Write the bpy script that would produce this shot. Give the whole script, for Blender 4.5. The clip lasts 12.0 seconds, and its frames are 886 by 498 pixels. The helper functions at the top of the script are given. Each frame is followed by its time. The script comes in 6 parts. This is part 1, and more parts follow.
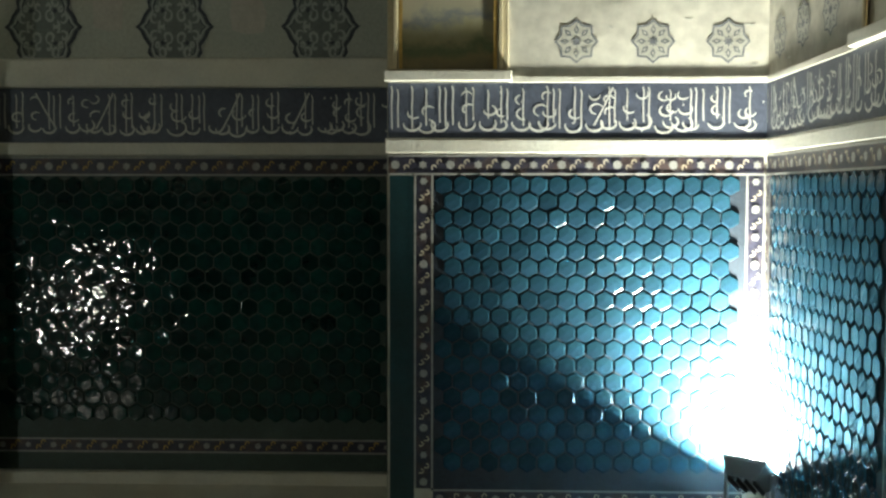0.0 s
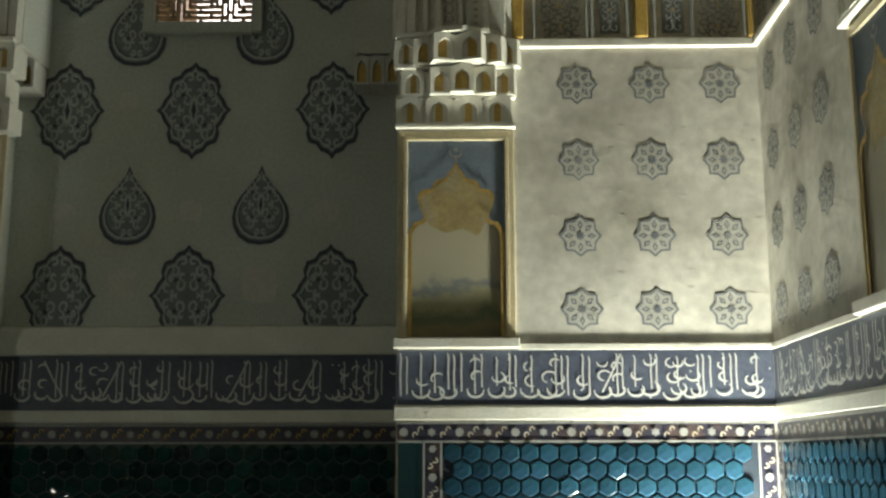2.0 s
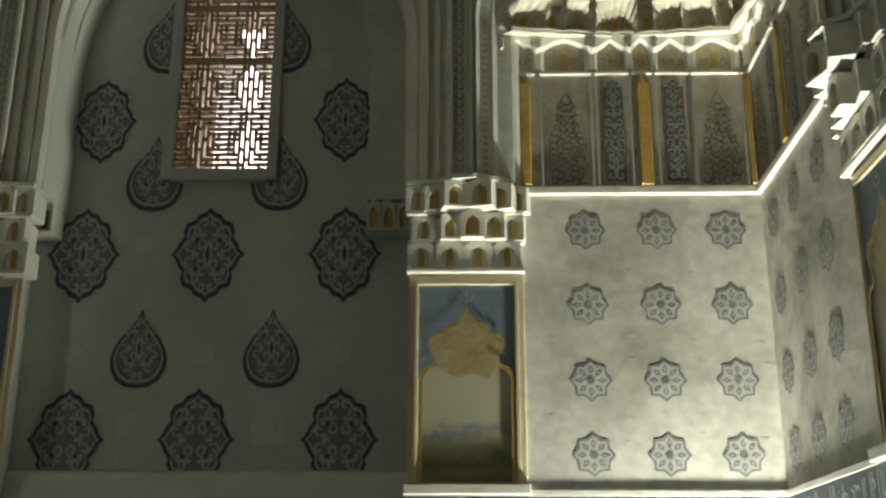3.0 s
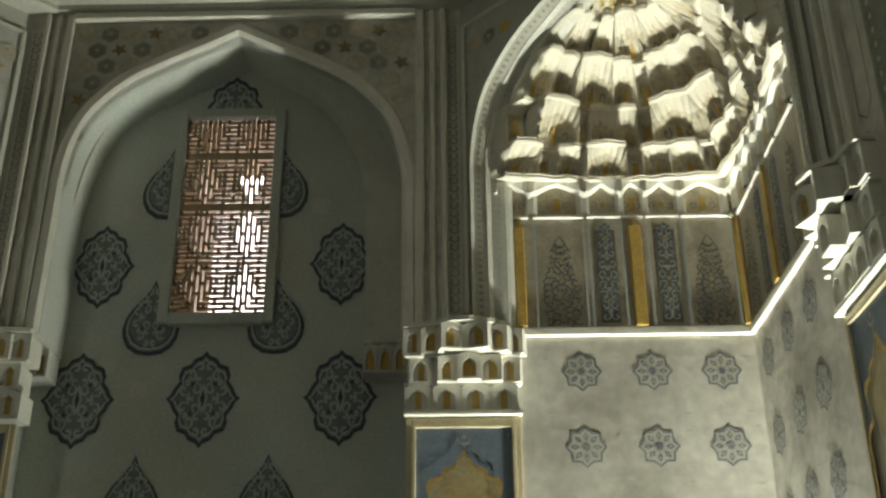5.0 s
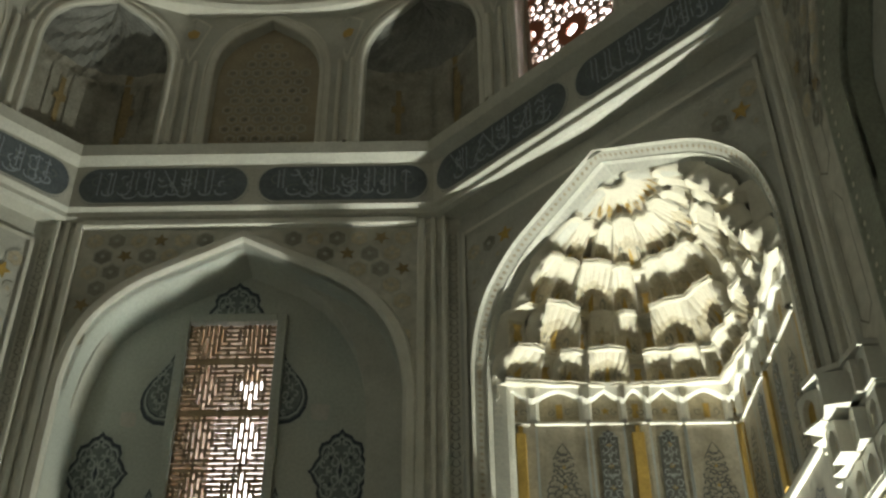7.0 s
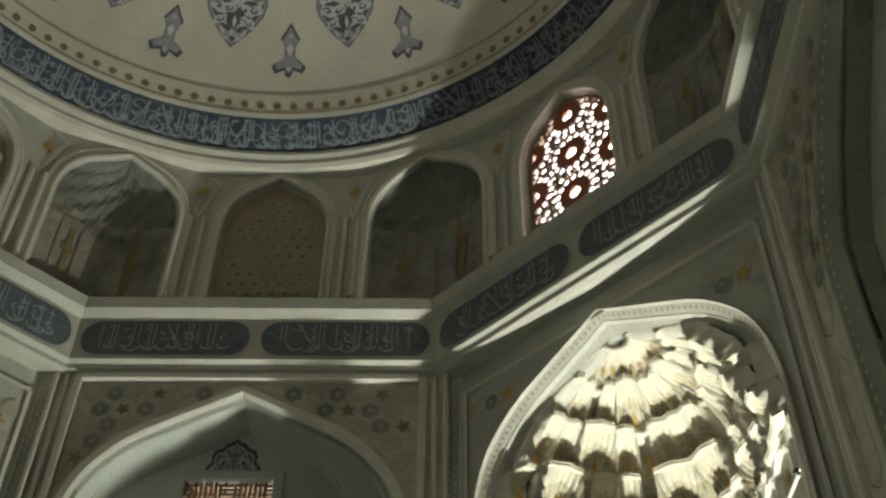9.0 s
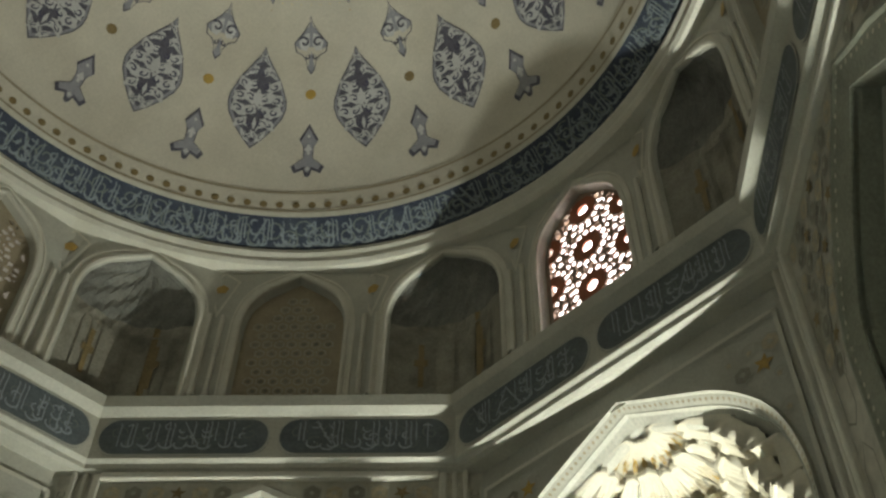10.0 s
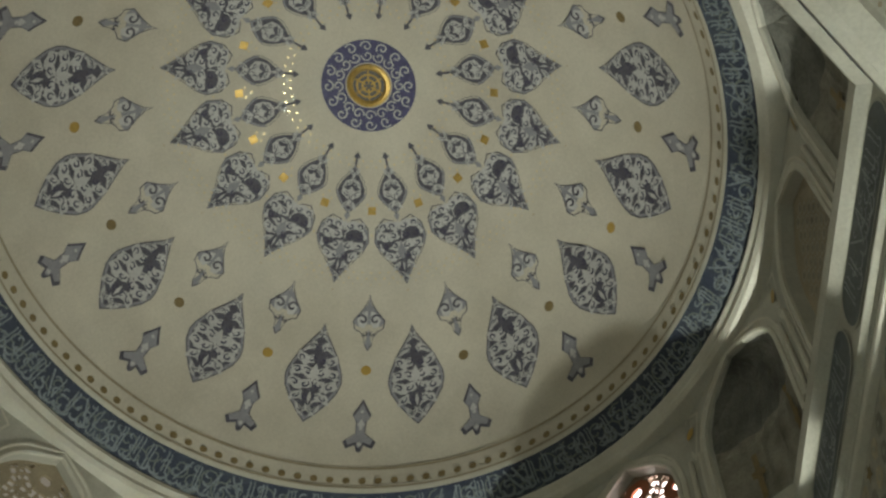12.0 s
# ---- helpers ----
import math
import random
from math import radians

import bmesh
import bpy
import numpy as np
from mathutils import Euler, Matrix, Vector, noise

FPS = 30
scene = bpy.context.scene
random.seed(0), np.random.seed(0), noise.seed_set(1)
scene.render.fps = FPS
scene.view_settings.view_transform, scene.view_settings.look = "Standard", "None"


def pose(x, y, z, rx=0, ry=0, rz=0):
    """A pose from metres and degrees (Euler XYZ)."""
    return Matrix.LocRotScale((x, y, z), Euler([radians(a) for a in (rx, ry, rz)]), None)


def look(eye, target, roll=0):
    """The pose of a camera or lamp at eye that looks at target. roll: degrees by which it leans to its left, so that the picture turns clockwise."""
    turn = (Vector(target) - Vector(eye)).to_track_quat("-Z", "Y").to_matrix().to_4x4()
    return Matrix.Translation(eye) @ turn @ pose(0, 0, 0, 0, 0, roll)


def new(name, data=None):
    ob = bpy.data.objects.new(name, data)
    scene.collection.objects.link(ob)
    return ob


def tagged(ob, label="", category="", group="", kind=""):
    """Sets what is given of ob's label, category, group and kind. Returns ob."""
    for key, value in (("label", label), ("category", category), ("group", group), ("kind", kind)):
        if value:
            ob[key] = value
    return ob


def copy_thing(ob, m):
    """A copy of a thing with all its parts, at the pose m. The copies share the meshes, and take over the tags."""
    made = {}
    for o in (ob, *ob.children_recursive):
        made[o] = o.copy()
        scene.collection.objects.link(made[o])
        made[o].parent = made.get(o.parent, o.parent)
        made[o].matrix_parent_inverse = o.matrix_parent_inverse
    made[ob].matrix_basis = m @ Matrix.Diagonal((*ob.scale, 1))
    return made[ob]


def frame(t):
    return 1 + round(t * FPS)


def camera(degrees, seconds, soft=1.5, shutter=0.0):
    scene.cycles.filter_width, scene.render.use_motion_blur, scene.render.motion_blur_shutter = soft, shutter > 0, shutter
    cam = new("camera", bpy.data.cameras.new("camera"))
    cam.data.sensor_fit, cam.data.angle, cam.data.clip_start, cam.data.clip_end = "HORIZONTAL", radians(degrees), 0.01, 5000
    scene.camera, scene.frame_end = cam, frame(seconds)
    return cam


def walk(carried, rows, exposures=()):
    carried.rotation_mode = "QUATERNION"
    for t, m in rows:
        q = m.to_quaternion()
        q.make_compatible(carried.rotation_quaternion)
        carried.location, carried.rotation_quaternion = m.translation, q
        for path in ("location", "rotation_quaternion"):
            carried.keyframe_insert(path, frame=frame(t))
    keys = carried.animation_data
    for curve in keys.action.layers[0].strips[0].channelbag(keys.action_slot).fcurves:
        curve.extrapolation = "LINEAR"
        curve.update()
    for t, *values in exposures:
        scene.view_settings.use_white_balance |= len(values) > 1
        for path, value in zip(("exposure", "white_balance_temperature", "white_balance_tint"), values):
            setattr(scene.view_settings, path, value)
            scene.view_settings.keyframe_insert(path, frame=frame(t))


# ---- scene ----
EXPOSURES = [(0, 0.36), (2, 0.20), (4, 0.30), (7, 0.44), (9.5, 0.50), (10.5, 0.74), (11.2, 0.80), (12, 0.62)]

cam = camera(43.74, 12.0, soft=2.5)
walk(cam, [
    (0, pose(1.308, -2.340, 1.620, 87.059, 0, 1.666) @ pose(0, 0, 0, 0, 0, 0.104)),
    (0.5, pose(1.286, -2.331, 1.620, 89.914, 0, 1.989) @ pose(0, 0, 0, 0, 0, 0.380)),
    (1, pose(1.263, -2.332, 1.621, 93.566, 0, 1.612) @ pose(0, 0, 0, 0, 0, 0.064)),
    (1.5, pose(1.241, -2.343, 1.623, 97.161, 0, 1.265) @ pose(0, 0, 0, 0, 0, 0.196)),
    (2, pose(1.226, -2.354, 1.627, 100.758, 0, 1.169) @ pose(0, 0, 0, 0, 0, -0.057)),
    (2.5, pose(1.211, -2.371, 1.629, 104.629, 0, 1.142) @ pose(0, 0, 0, 0, 0, -0.182)),
    (3, pose(1.195, -2.390, 1.624, 108.159, 0, 1.379) @ pose(0, 0, 0, 0, 0, 0.173)),
    (5, pose(1.153, -2.421, 1.607, 115.582, 0, 0.657) @ pose(0, 0, 0, 0, 0, -0.474)),
    (5.5, pose(1.148, -2.421, 1.602, 117.727, 0, 0.240) @ pose(0, 0, 0, 0, 0, -0.894)),
    (6, pose(1.146, -2.423, 1.598, 120.437, 0, -0.046) @ pose(0, 0, 0, 0, 0, -1.062)),
    (6.5, pose(1.142, -2.424, 1.596, 123.246, 0, 0.231) @ pose(0, 0, 0, 0, 0, -1.028)),
    (7, pose(1.134, -2.403, 1.602, 126.350, 0, 0.400) @ pose(0, 0, 0, 0, 0, -0.486)),
    (9, pose(1.128, -2.374, 1.577, 134.869, 0, 0.548) @ pose(0, 0, 0, 0, 0, 0.685)),
    (9.5, pose(1.131, -2.367, 1.559, 137.721, 0, 1.300) @ pose(0, 0, 0, 0, 0, 1.235)),
    (10, pose(1.129, -2.364, 1.543, 140.051, 0, 2.034) @ pose(0, 0, 0, 0, 0, 1.059)),
    (10.5, pose(1.120, -2.363, 1.535, 142.466, 0, 3.444) @ pose(0, 0, 0, 0, 0, 2.688)),
    (11, pose(1.115, -2.364, 1.515, 145.550, 0, 5.974) @ pose(0, 0, 0, 0, 0, 5.145)),
    (11.5, pose(1.110, -2.367, 1.491, 149.276, 0, 7.293) @ pose(0, 0, 0, 0, 0, 6.581)),
    (12, pose(1.108, -2.373, 1.462, 154.441, 0, 9.018) @ pose(0, 0, 0, 0, 0, 8.541)),
], EXPOSURES)

# ---- world and large lights ----
world = bpy.data.worlds.new("sky")
scene.world = world
world.use_nodes = True
wn = world.node_tree
sky = wn.nodes.new("ShaderNodeTexSky")
sky.sky_type, sky.sun_disc = "NISHITA", False
sky.sun_elevation, sky.sun_rotation = radians(40), radians(200)
wn.nodes["Background"].inputs[1].default_value = 0.12
wn.links.new(sky.outputs[0], wn.nodes["Background"].inputs[0])
sun = new("sun", bpy.data.lights.new("sun", "SUN"))
sun.data.energy, sun.data.angle, sun.data.color = 3.0, radians(0.5), (1.0, 0.95, 0.88)
sun.matrix_world = look((0, -10, 12), (0, 0, 0))

H = 2.6            # half width of the square hall
HO = 2.53          # apothem of the octagon cornice
REC = 2.95         # back of the arched recesses
C_ARCH = 3.800     # diagonal plane of the corner arches: x + y
S2 = math.sqrt(2)
LAMP_POWER = 310
FLOOD_AT = (2.485, 2.33, 0.45)


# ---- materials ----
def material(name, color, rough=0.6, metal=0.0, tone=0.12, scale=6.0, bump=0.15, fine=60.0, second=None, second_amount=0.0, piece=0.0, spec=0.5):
    """Two scales of variation on a base colour, fine relief, optional stains of a second colour and piece-to-piece tone."""
    m = bpy.data.materials.new(name)
    m.use_nodes = True
    t = m.node_tree
    n, lk = t.nodes, t.links
    b = n["Principled BSDF"]
    b.inputs["Roughness"].default_value, b.inputs["Metallic"].default_value = rough, metal
    b.inputs["Specular IOR Level"].default_value = spec
    co = n.new("ShaderNodeTexCoord")
    big = n.new("ShaderNodeTexNoise")
    big.inputs["Scale"].default_value, big.inputs["Detail"].default_value = scale, 6
    small = n.new("ShaderNodeTexNoise")
    small.inputs["Scale"].default_value, small.inputs["Detail"].default_value = fine, 4
    for tex in (big, small):
        lk.new(co.outputs["Object"], tex.inputs["Vector"])
    add = n.new("ShaderNodeMath")
    add.operation = "ADD"
    lk.new(big.outputs[0], add.inputs[0])
    lk.new(small.outputs[0], add.inputs[1])
    ramp = n.new("ShaderNodeMapRange")
    ramp.inputs[1].default_value, ramp.inputs[2].default_value = 0.6, 1.4
    ramp.inputs[3].default_value, ramp.inputs[4].default_value = 1 - tone, 1 + tone
    lk.new(add.outputs[0], ramp.inputs[0])
    last = ramp.outputs[0]
    if piece:
        info = n.new("ShaderNodeObjectInfo")
        isl = n.new("ShaderNodeNewGeometry")
        both = n.new("ShaderNodeMath")
        both.operation = "ADD"
        lk.new(info.outputs["Random"], both.inputs[0])
        lk.new(isl.outputs["Random Per Island"], both.inputs[1])
        fr = n.new("ShaderNodeMath")
        fr.operation = "FRACT"
        lk.new(both.outputs[0], fr.inputs[0])
        pr = n.new("ShaderNodeMapRange")
        pr.inputs[3].default_value, pr.inputs[4].default_value = 1 - piece, 1 + piece
        lk.new(fr.outputs[0], pr.inputs[0])
        mul = n.new("ShaderNodeMath")
        mul.operation = "MULTIPLY"
        lk.new(last, mul.inputs[0])
        lk.new(pr.outputs[0], mul.inputs[1])
        last = mul.outputs[0]
    base = n.new("ShaderNodeMix")
    base.data_type = "RGBA"
    base.inputs[6].default_value = (*color, 1)
    base.inputs[7].default_value = (*(second or color), 1)
    if second:
        st = n.new("ShaderNodeTexNoise")
        st.inputs["Scale"].default_value, st.inputs["Detail"].default_value = scale * 0.45, 8
        lk.new(co.outputs["Object"], st.inputs["Vector"])
        sr = n.new("ShaderNodeMapRange")
        sr.inputs[1].default_value, sr.inputs[2].default_value = 0.48, 0.68
        sr.inputs[4].default_value = second_amount
        lk.new(st.outputs[0], sr.inputs[0])
        lk.new(sr.outputs[0], base.inputs[0])
    else:
        base.inputs[0].default_value = 0
    vec = n.new("ShaderNodeVectorMath")
    vec.operation = "SCALE"
    lk.new(base.outputs[2], vec.inputs[0])
    lk.new(last, vec.inputs["Scale"])
    lk.new(vec.outputs[0], b.inputs["Base Color"])
    if bump:
        bp = n.new("ShaderNodeBump")
        bp.inputs["Strength"].default_value, bp.inputs["Distance"].default_value = bump, 0.01
        lk.new(add.outputs[0], bp.inputs["Height"])
        lk.new(bp.outputs[0], b.inputs["Normal"])
    return m


def glow(name, color, strength):
    m = bpy.data.materials.new(name)
    m.use_nodes = True
    b = m.node_tree.nodes["Principled BSDF"]
    b.inputs["Base Color"].default_value = (0.8, 0.8, 0.8, 1)
    b.inputs["Emission Color"].default_value, b.inputs["Emission Strength"].default_value = (*color, 1), strength
    return m


M = {
    "plaster": material("old cream plaster", (0.60, 0.575, 0.50), 0.75, tone=0.26, scale=3.2, bump=0.2, fine=18, second=(0.36, 0.34, 0.275), second_amount=0.95),
    "grey": material("grey painted plaster", (0.46, 0.485, 0.435), 0.7, tone=0.2, scale=2.2, bump=0.2, second=(0.52, 0.495, 0.415), second_amount=0.7),
    "trim": material("white carved trim", (0.68, 0.66, 0.58), 0.5, tone=0.1, scale=8, bump=0.25, second=(0.58, 0.55, 0.45), second_amount=0.5),
    "stone": material("grey carved stone", (0.52, 0.515, 0.455), 0.65, tone=0.15, scale=7, bump=0.3, second=(0.42, 0.405, 0.35), second_amount=0.6),
    "navy": material("navy painted band", (0.075, 0.088, 0.125), 0.45, tone=0.3, scale=7, bump=0.15, second=(0.10, 0.12, 0.16), second_amount=0.7),
    "letter": material("white painted letters", (0.60, 0.60, 0.56), 0.55, tone=0.15),
    "blueletter": material("pale blue letters", (0.33, 0.37, 0.41), 0.55, tone=0.3, scale=12),
    "tile": material("glazed turquoise tile", (0.017, 0.060, 0.088), 0.12, tone=0.25, scale=14, bump=0.2, fine=40, second=(0.022, 0.046, 0.090), second_amount=0.7, piece=0.35),
    "tilegreen": material("glazed dark green tile", (0.006, 0.040, 0.034), 0.045, tone=0.3, scale=16, bump=0.20, fine=40, second=(0.010, 0.030, 0.032), second_amount=0.6, piece=0.45),
    "teal": material("plain teal glaze", (0.009, 0.034, 0.038), 0.3, tone=0.25, scale=9),
    "grout": material("dark tile joints", (0.018, 0.028, 0.042), 0.6, tone=0.3, scale=20),
    "border": material("dark border ground", (0.03, 0.03, 0.05), 0.4, tone=0.4, scale=25, second=(0.10, 0.06, 0.04), second_amount=0.7),
    "rosette": material("white glazed rosette", (0.30, 0.30, 0.28), 0.3, tone=0.2, scale=30),
    "gold": material("gilded plaster", (0.62, 0.42, 0.13), 0.38, metal=0.6, tone=0.25, scale=15, bump=0.3, second=(0.45, 0.30, 0.10), second_amount=0.5),
    "goldpaint": material("ochre gold paint", (0.50, 0.33, 0.08), 0.5, tone=0.25, scale=10, second=(0.36, 0.24, 0.07), second_amount=0.6),
    "ink": material("dark blue ink paint", (0.052, 0.064, 0.082), 0.6, tone=0.2),
    "medfill": material("grey green medallion ground", (0.185, 0.212, 0.202), 0.65, tone=0.2, scale=12),
    "medline": material("pale medallion scroll", (0.42, 0.45, 0.43), 0.65, tone=0.15),
    "dome": material("cream dome plaster", (0.66, 0.62, 0.53), 0.65, tone=0.12, scale=3, bump=0.15, second=(0.55, 0.51, 0.42), second_amount=0.6),
    "domefill": material("lilac medallion ground", (0.110, 0.106, 0.138), 0.6, tone=0.3, scale=20),
    "domeline": material("white medallion scroll", (0.60, 0.60, 0.60), 0.6, tone=0.15),
    "lilac": material("pale lilac paint", (0.33, 0.33, 0.37), 0.6, tone=0.15, scale=20),
    "muqarnas": material("white muqarnas plaster", (0.66, 0.615, 0.50), 0.55, tone=0.1, scale=9, bump=0.2, second=(0.56, 0.51, 0.40), second_amount=0.5),
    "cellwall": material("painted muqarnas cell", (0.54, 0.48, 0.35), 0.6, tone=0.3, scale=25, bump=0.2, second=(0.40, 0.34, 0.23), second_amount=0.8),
    "panel": material("brown painted panel", (0.44, 0.40, 0.31), 0.6, tone=0.25, scale=14, second=(0.33, 0.29, 0.21), second_amount=0.6),
    "paneldark": material("dark panel ornament", (0.115, 0.115, 0.105), 0.6, tone=0.2),
    "lattice": material("window lattice plaster", (0.44, 0.33, 0.20), 0.6, tone=0.2, scale=20),
    "redlitscreen": material("window screen reddened by warm light", (0.34, 0.10, 0.04), 0.6, tone=0.3, scale=20),
    "floor": material("worn grey marble floor", (0.46, 0.45, 0.42), 0.35, tone=0.2, scale=3, second=(0.28, 0.27, 0.25), second_amount=0.6),
    "housing": material("black lamp housing", (0.16, 0.16, 0.16), 0.4, tone=0.1),
    "lampglass": glow("flood lamp glass", (0.85, 0.95, 1.0), 220.0),
    "daylight": glow("bright sky outside", (1.0, 0.92, 0.92), 4.0),
}
for node in M["tilegreen"].node_tree.nodes:
    if node.type == "TEX_NOISE":
        node.inputs["Detail"].default_value = 0.5
M["greenjoint"] = material("dull green tile joints", (0.030, 0.058, 0.045), 0.5, tone=0.3, scale=18)
M["plasterlight"] = material("pale star ground", (0.47, 0.46, 0.40), 0.7, tone=0.15, scale=14)
M["gilttrim"] = material("pale gilt moulding", (0.60, 0.52, 0.34), 0.45, metal=0.2, tone=0.15, scale=12)
M["bluegrey"] = material("dusky blue paint", (0.17, 0.21, 0.26), 0.6, tone=0.2, scale=8, second=(0.10, 0.13, 0.17), second_amount=0.6)
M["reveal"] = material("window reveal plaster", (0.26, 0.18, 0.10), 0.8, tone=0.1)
M["corniceplaster"] = material("greyed cornice plaster", (0.55, 0.54, 0.47), 0.6, tone=0.15, scale=6, bump=0.25, second=(0.46, 0.45, 0.38), second_amount=0.6)
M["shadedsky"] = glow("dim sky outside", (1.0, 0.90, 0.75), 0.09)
M["farglass"] = glow("dimmer flood lamp glass", (0.50, 0.80, 0.95), 15.0)
M["slate"] = material("slate blue cartouche", (0.115, 0.135, 0.150), 0.55, tone=0.35, scale=9, second=(0.13, 0.15, 0.15), second_amount=0.8)
M["tan"] = material("faded tan paint", (0.40, 0.34, 0.24), 0.7, tone=0.2, scale=8, second=(0.33, 0.29, 0.22), second_amount=0.6)
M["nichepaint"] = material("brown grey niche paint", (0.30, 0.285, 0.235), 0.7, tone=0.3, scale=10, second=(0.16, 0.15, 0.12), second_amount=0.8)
M["shadedscreen"] = material("grey brown shaded screen plaster", (0.25, 0.18, 0.13), 0.7, tone=0.2, scale=15)
M["domeband"] = material("blue inscription band", (0.042, 0.054, 0.088), 0.5, tone=0.35, scale=9, second=(0.08, 0.10, 0.13), second_amount=0.7)


def onyx_material():
    """Polished onyx with its natural layers: brown and green low down, a grey streak, cream above."""
    m = material("mottled onyx panel", (0.46, 0.42, 0.30), 0.3, bump=0.05)
    n, lk = m.node_tree.nodes, m.node_tree.links
    co = n.new("ShaderNodeTexCoord")
    xyz = n.new("ShaderNodeSeparateXYZ")
    lk.new(co.outputs["Object"], xyz.inputs[0])
    cloud = n.new("ShaderNodeTexNoise")
    cloud.inputs["Scale"].default_value, cloud.inputs["Detail"].default_value, cloud.inputs["Roughness"].default_value = 7.0, 8, 0.65
    lk.new(co.outputs["Object"], cloud.inputs["Vector"])

    def op(kind, a, b):
        q = n.new("ShaderNodeMath")
        q.operation = kind
        for k, val in enumerate((a, b)):
            if isinstance(val, float):
                q.inputs[k].default_value = val
            else:
                lk.new(val, q.inputs[k])
        return q.outputs[0]
    level = op("ADD", op("MULTIPLY", op("SUBTRACT", xyz.outputs[2], 2.15), 2.3), op("MULTIPLY", op("SUBTRACT", cloud.outputs[0], 0.5), 0.55))
    level = op("ADD", level, op("MULTIPLY", op("SUBTRACT", 1.18, xyz.outputs[0]), 0.30))
    r = n.new("ShaderNodeValToRGB")
    for pos, c in ((0.0, (0.17, 0.14, 0.08, 1)), (0.14, (0.24, 0.20, 0.10, 1)), (0.24, (0.13, 0.16, 0.08, 1)), (0.36, (0.33, 0.30, 0.17, 1)), (0.48, (0.38, 0.35, 0.23, 1)), (0.56, (0.21, 0.23, 0.23, 1)), (0.64, (0.40, 0.37, 0.27, 1)), (1.0, (0.44, 0.40, 0.29, 1))):
        e = r.color_ramp.elements.new(pos) if pos not in (0.0, 1.0) else r.color_ramp.elements[0 if pos == 0.0 else len(r.color_ramp.elements) - 1]
        e.color = c
    lk.new(level, r.inputs[0])
    lk.new(r.outputs[0], n["Principled BSDF"].inputs["Base Color"])
    return m


M["onyx"] = onyx_material()
M["gilthead"] = material("worn gilt arch head", (0.40, 0.31, 0.14), 0.45, metal=0.15, tone=0.25, scale=9, second=(0.44, 0.40, 0.28), second_amount=0.8)
M["speck"] = material("bright gilt speck", (0.80, 0.66, 0.36), 0.34, metal=1.0, tone=0.1, bump=0.05)
M["wreath"] = material("violet blue wreath ground", (0.085, 0.085, 0.19), 0.6, tone=0.3, scale=20)
M["bandletter"] = material("dusty blue letters", (0.225, 0.262, 0.290), 0.55, tone=0.35, scale=10)
M["domeink"] = material("dark lilac scroll paint", (0.06, 0.06, 0.11), 0.6, tone=0.25, scale=20)
M["hoodpaint"] = material("dark mottled niche hood", (0.20, 0.20, 0.18), 0.75, tone=0.35, scale=6, second=(0.10, 0.10, 0.09), second_amount=0.9)
M["dullgold"] = material("dull gilt strip", (0.25, 0.185, 0.085), 0.6, tone=0.3, scale=14)
M["starpaint"] = material("faded grey blue star paint", (0.17, 0.18, 0.20), 0.65, tone=0.35, scale=14, second=(0.28, 0.28, 0.27), second_amount=0.7)
M["ghost"] = material("pale rosy patch", (0.545, 0.515, 0.465), 0.75, tone=0.15, scale=18)
M["nightwall"] = material("dark green arch recess", (0.29, 0.30, 0.24), 0.6, tone=0.3, scale=6, second=(0.19, 0.20, 0.16), second_amount=0.6)


# ---- building helpers ----
def mesh_object(name, bm, mats, parent=None):
    me = bpy.data.meshes.new(name)
    bmesh.ops.recalc_face_normals(bm, faces=bm.faces[:])
    bm.to_mesh(me)
    bm.free()
    for m in (mats if isinstance(mats, (list, tuple)) else [mats]):
        me.materials.append(M[m])
    ob = new(name, me)
    ob.parent = parent
    return ob


def raw_object(name, verts, faces, mats, parent=None, slots=None, weld=False):
    me = bpy.data.meshes.new(name)
    me.from_pydata(verts, [], faces)
    if weld:
        bm = bmesh.new()
        bm.from_mesh(me)
        tone = bm.faces.layers.int.new("slot")
        for face, slot in zip(bm.faces, slots):
            face[tone] = slot
        bmesh.ops.remove_doubles(bm, verts=bm.verts[:], dist=0.0004)
        slots = [face[tone] for face in bm.faces]
        bm.to_mesh(me)
        bm.free()
    for m in (mats if isinstance(mats, (list, tuple)) else [mats]):
        me.materials.append(M[m])
    if slots:
        me.polygons.foreach_set("material_index", slots)
    me.update()
    ob = new(name, me)
    ob.parent = parent
    return ob


def part(name, bm, mats, parent, label=""):
    return tagged(mesh_object(name, bm, mats, parent), label)


def box(bm, x0, x1, y0, y1, z0, z1, slot=0, bevel=0.0):
    g = bmesh.ops.create_cube(bm, size=1.0, matrix=Matrix.LocRotScale(((x0 + x1) / 2, (y0 + y1) / 2, (z0 + z1) / 2), None, (abs(x1 - x0), abs(y1 - y0), abs(z1 - z0))))
    fs = {f for v in g["verts"] for f in v.link_faces}
    for f in fs:
        f.material_index = slot
    if bevel:
        es = list({e for v in g["verts"] for e in v.link_edges})
        bmesh.ops.bevel(bm, geom=es, offset=bevel, segments=2, affect="EDGES", profile=0.5)


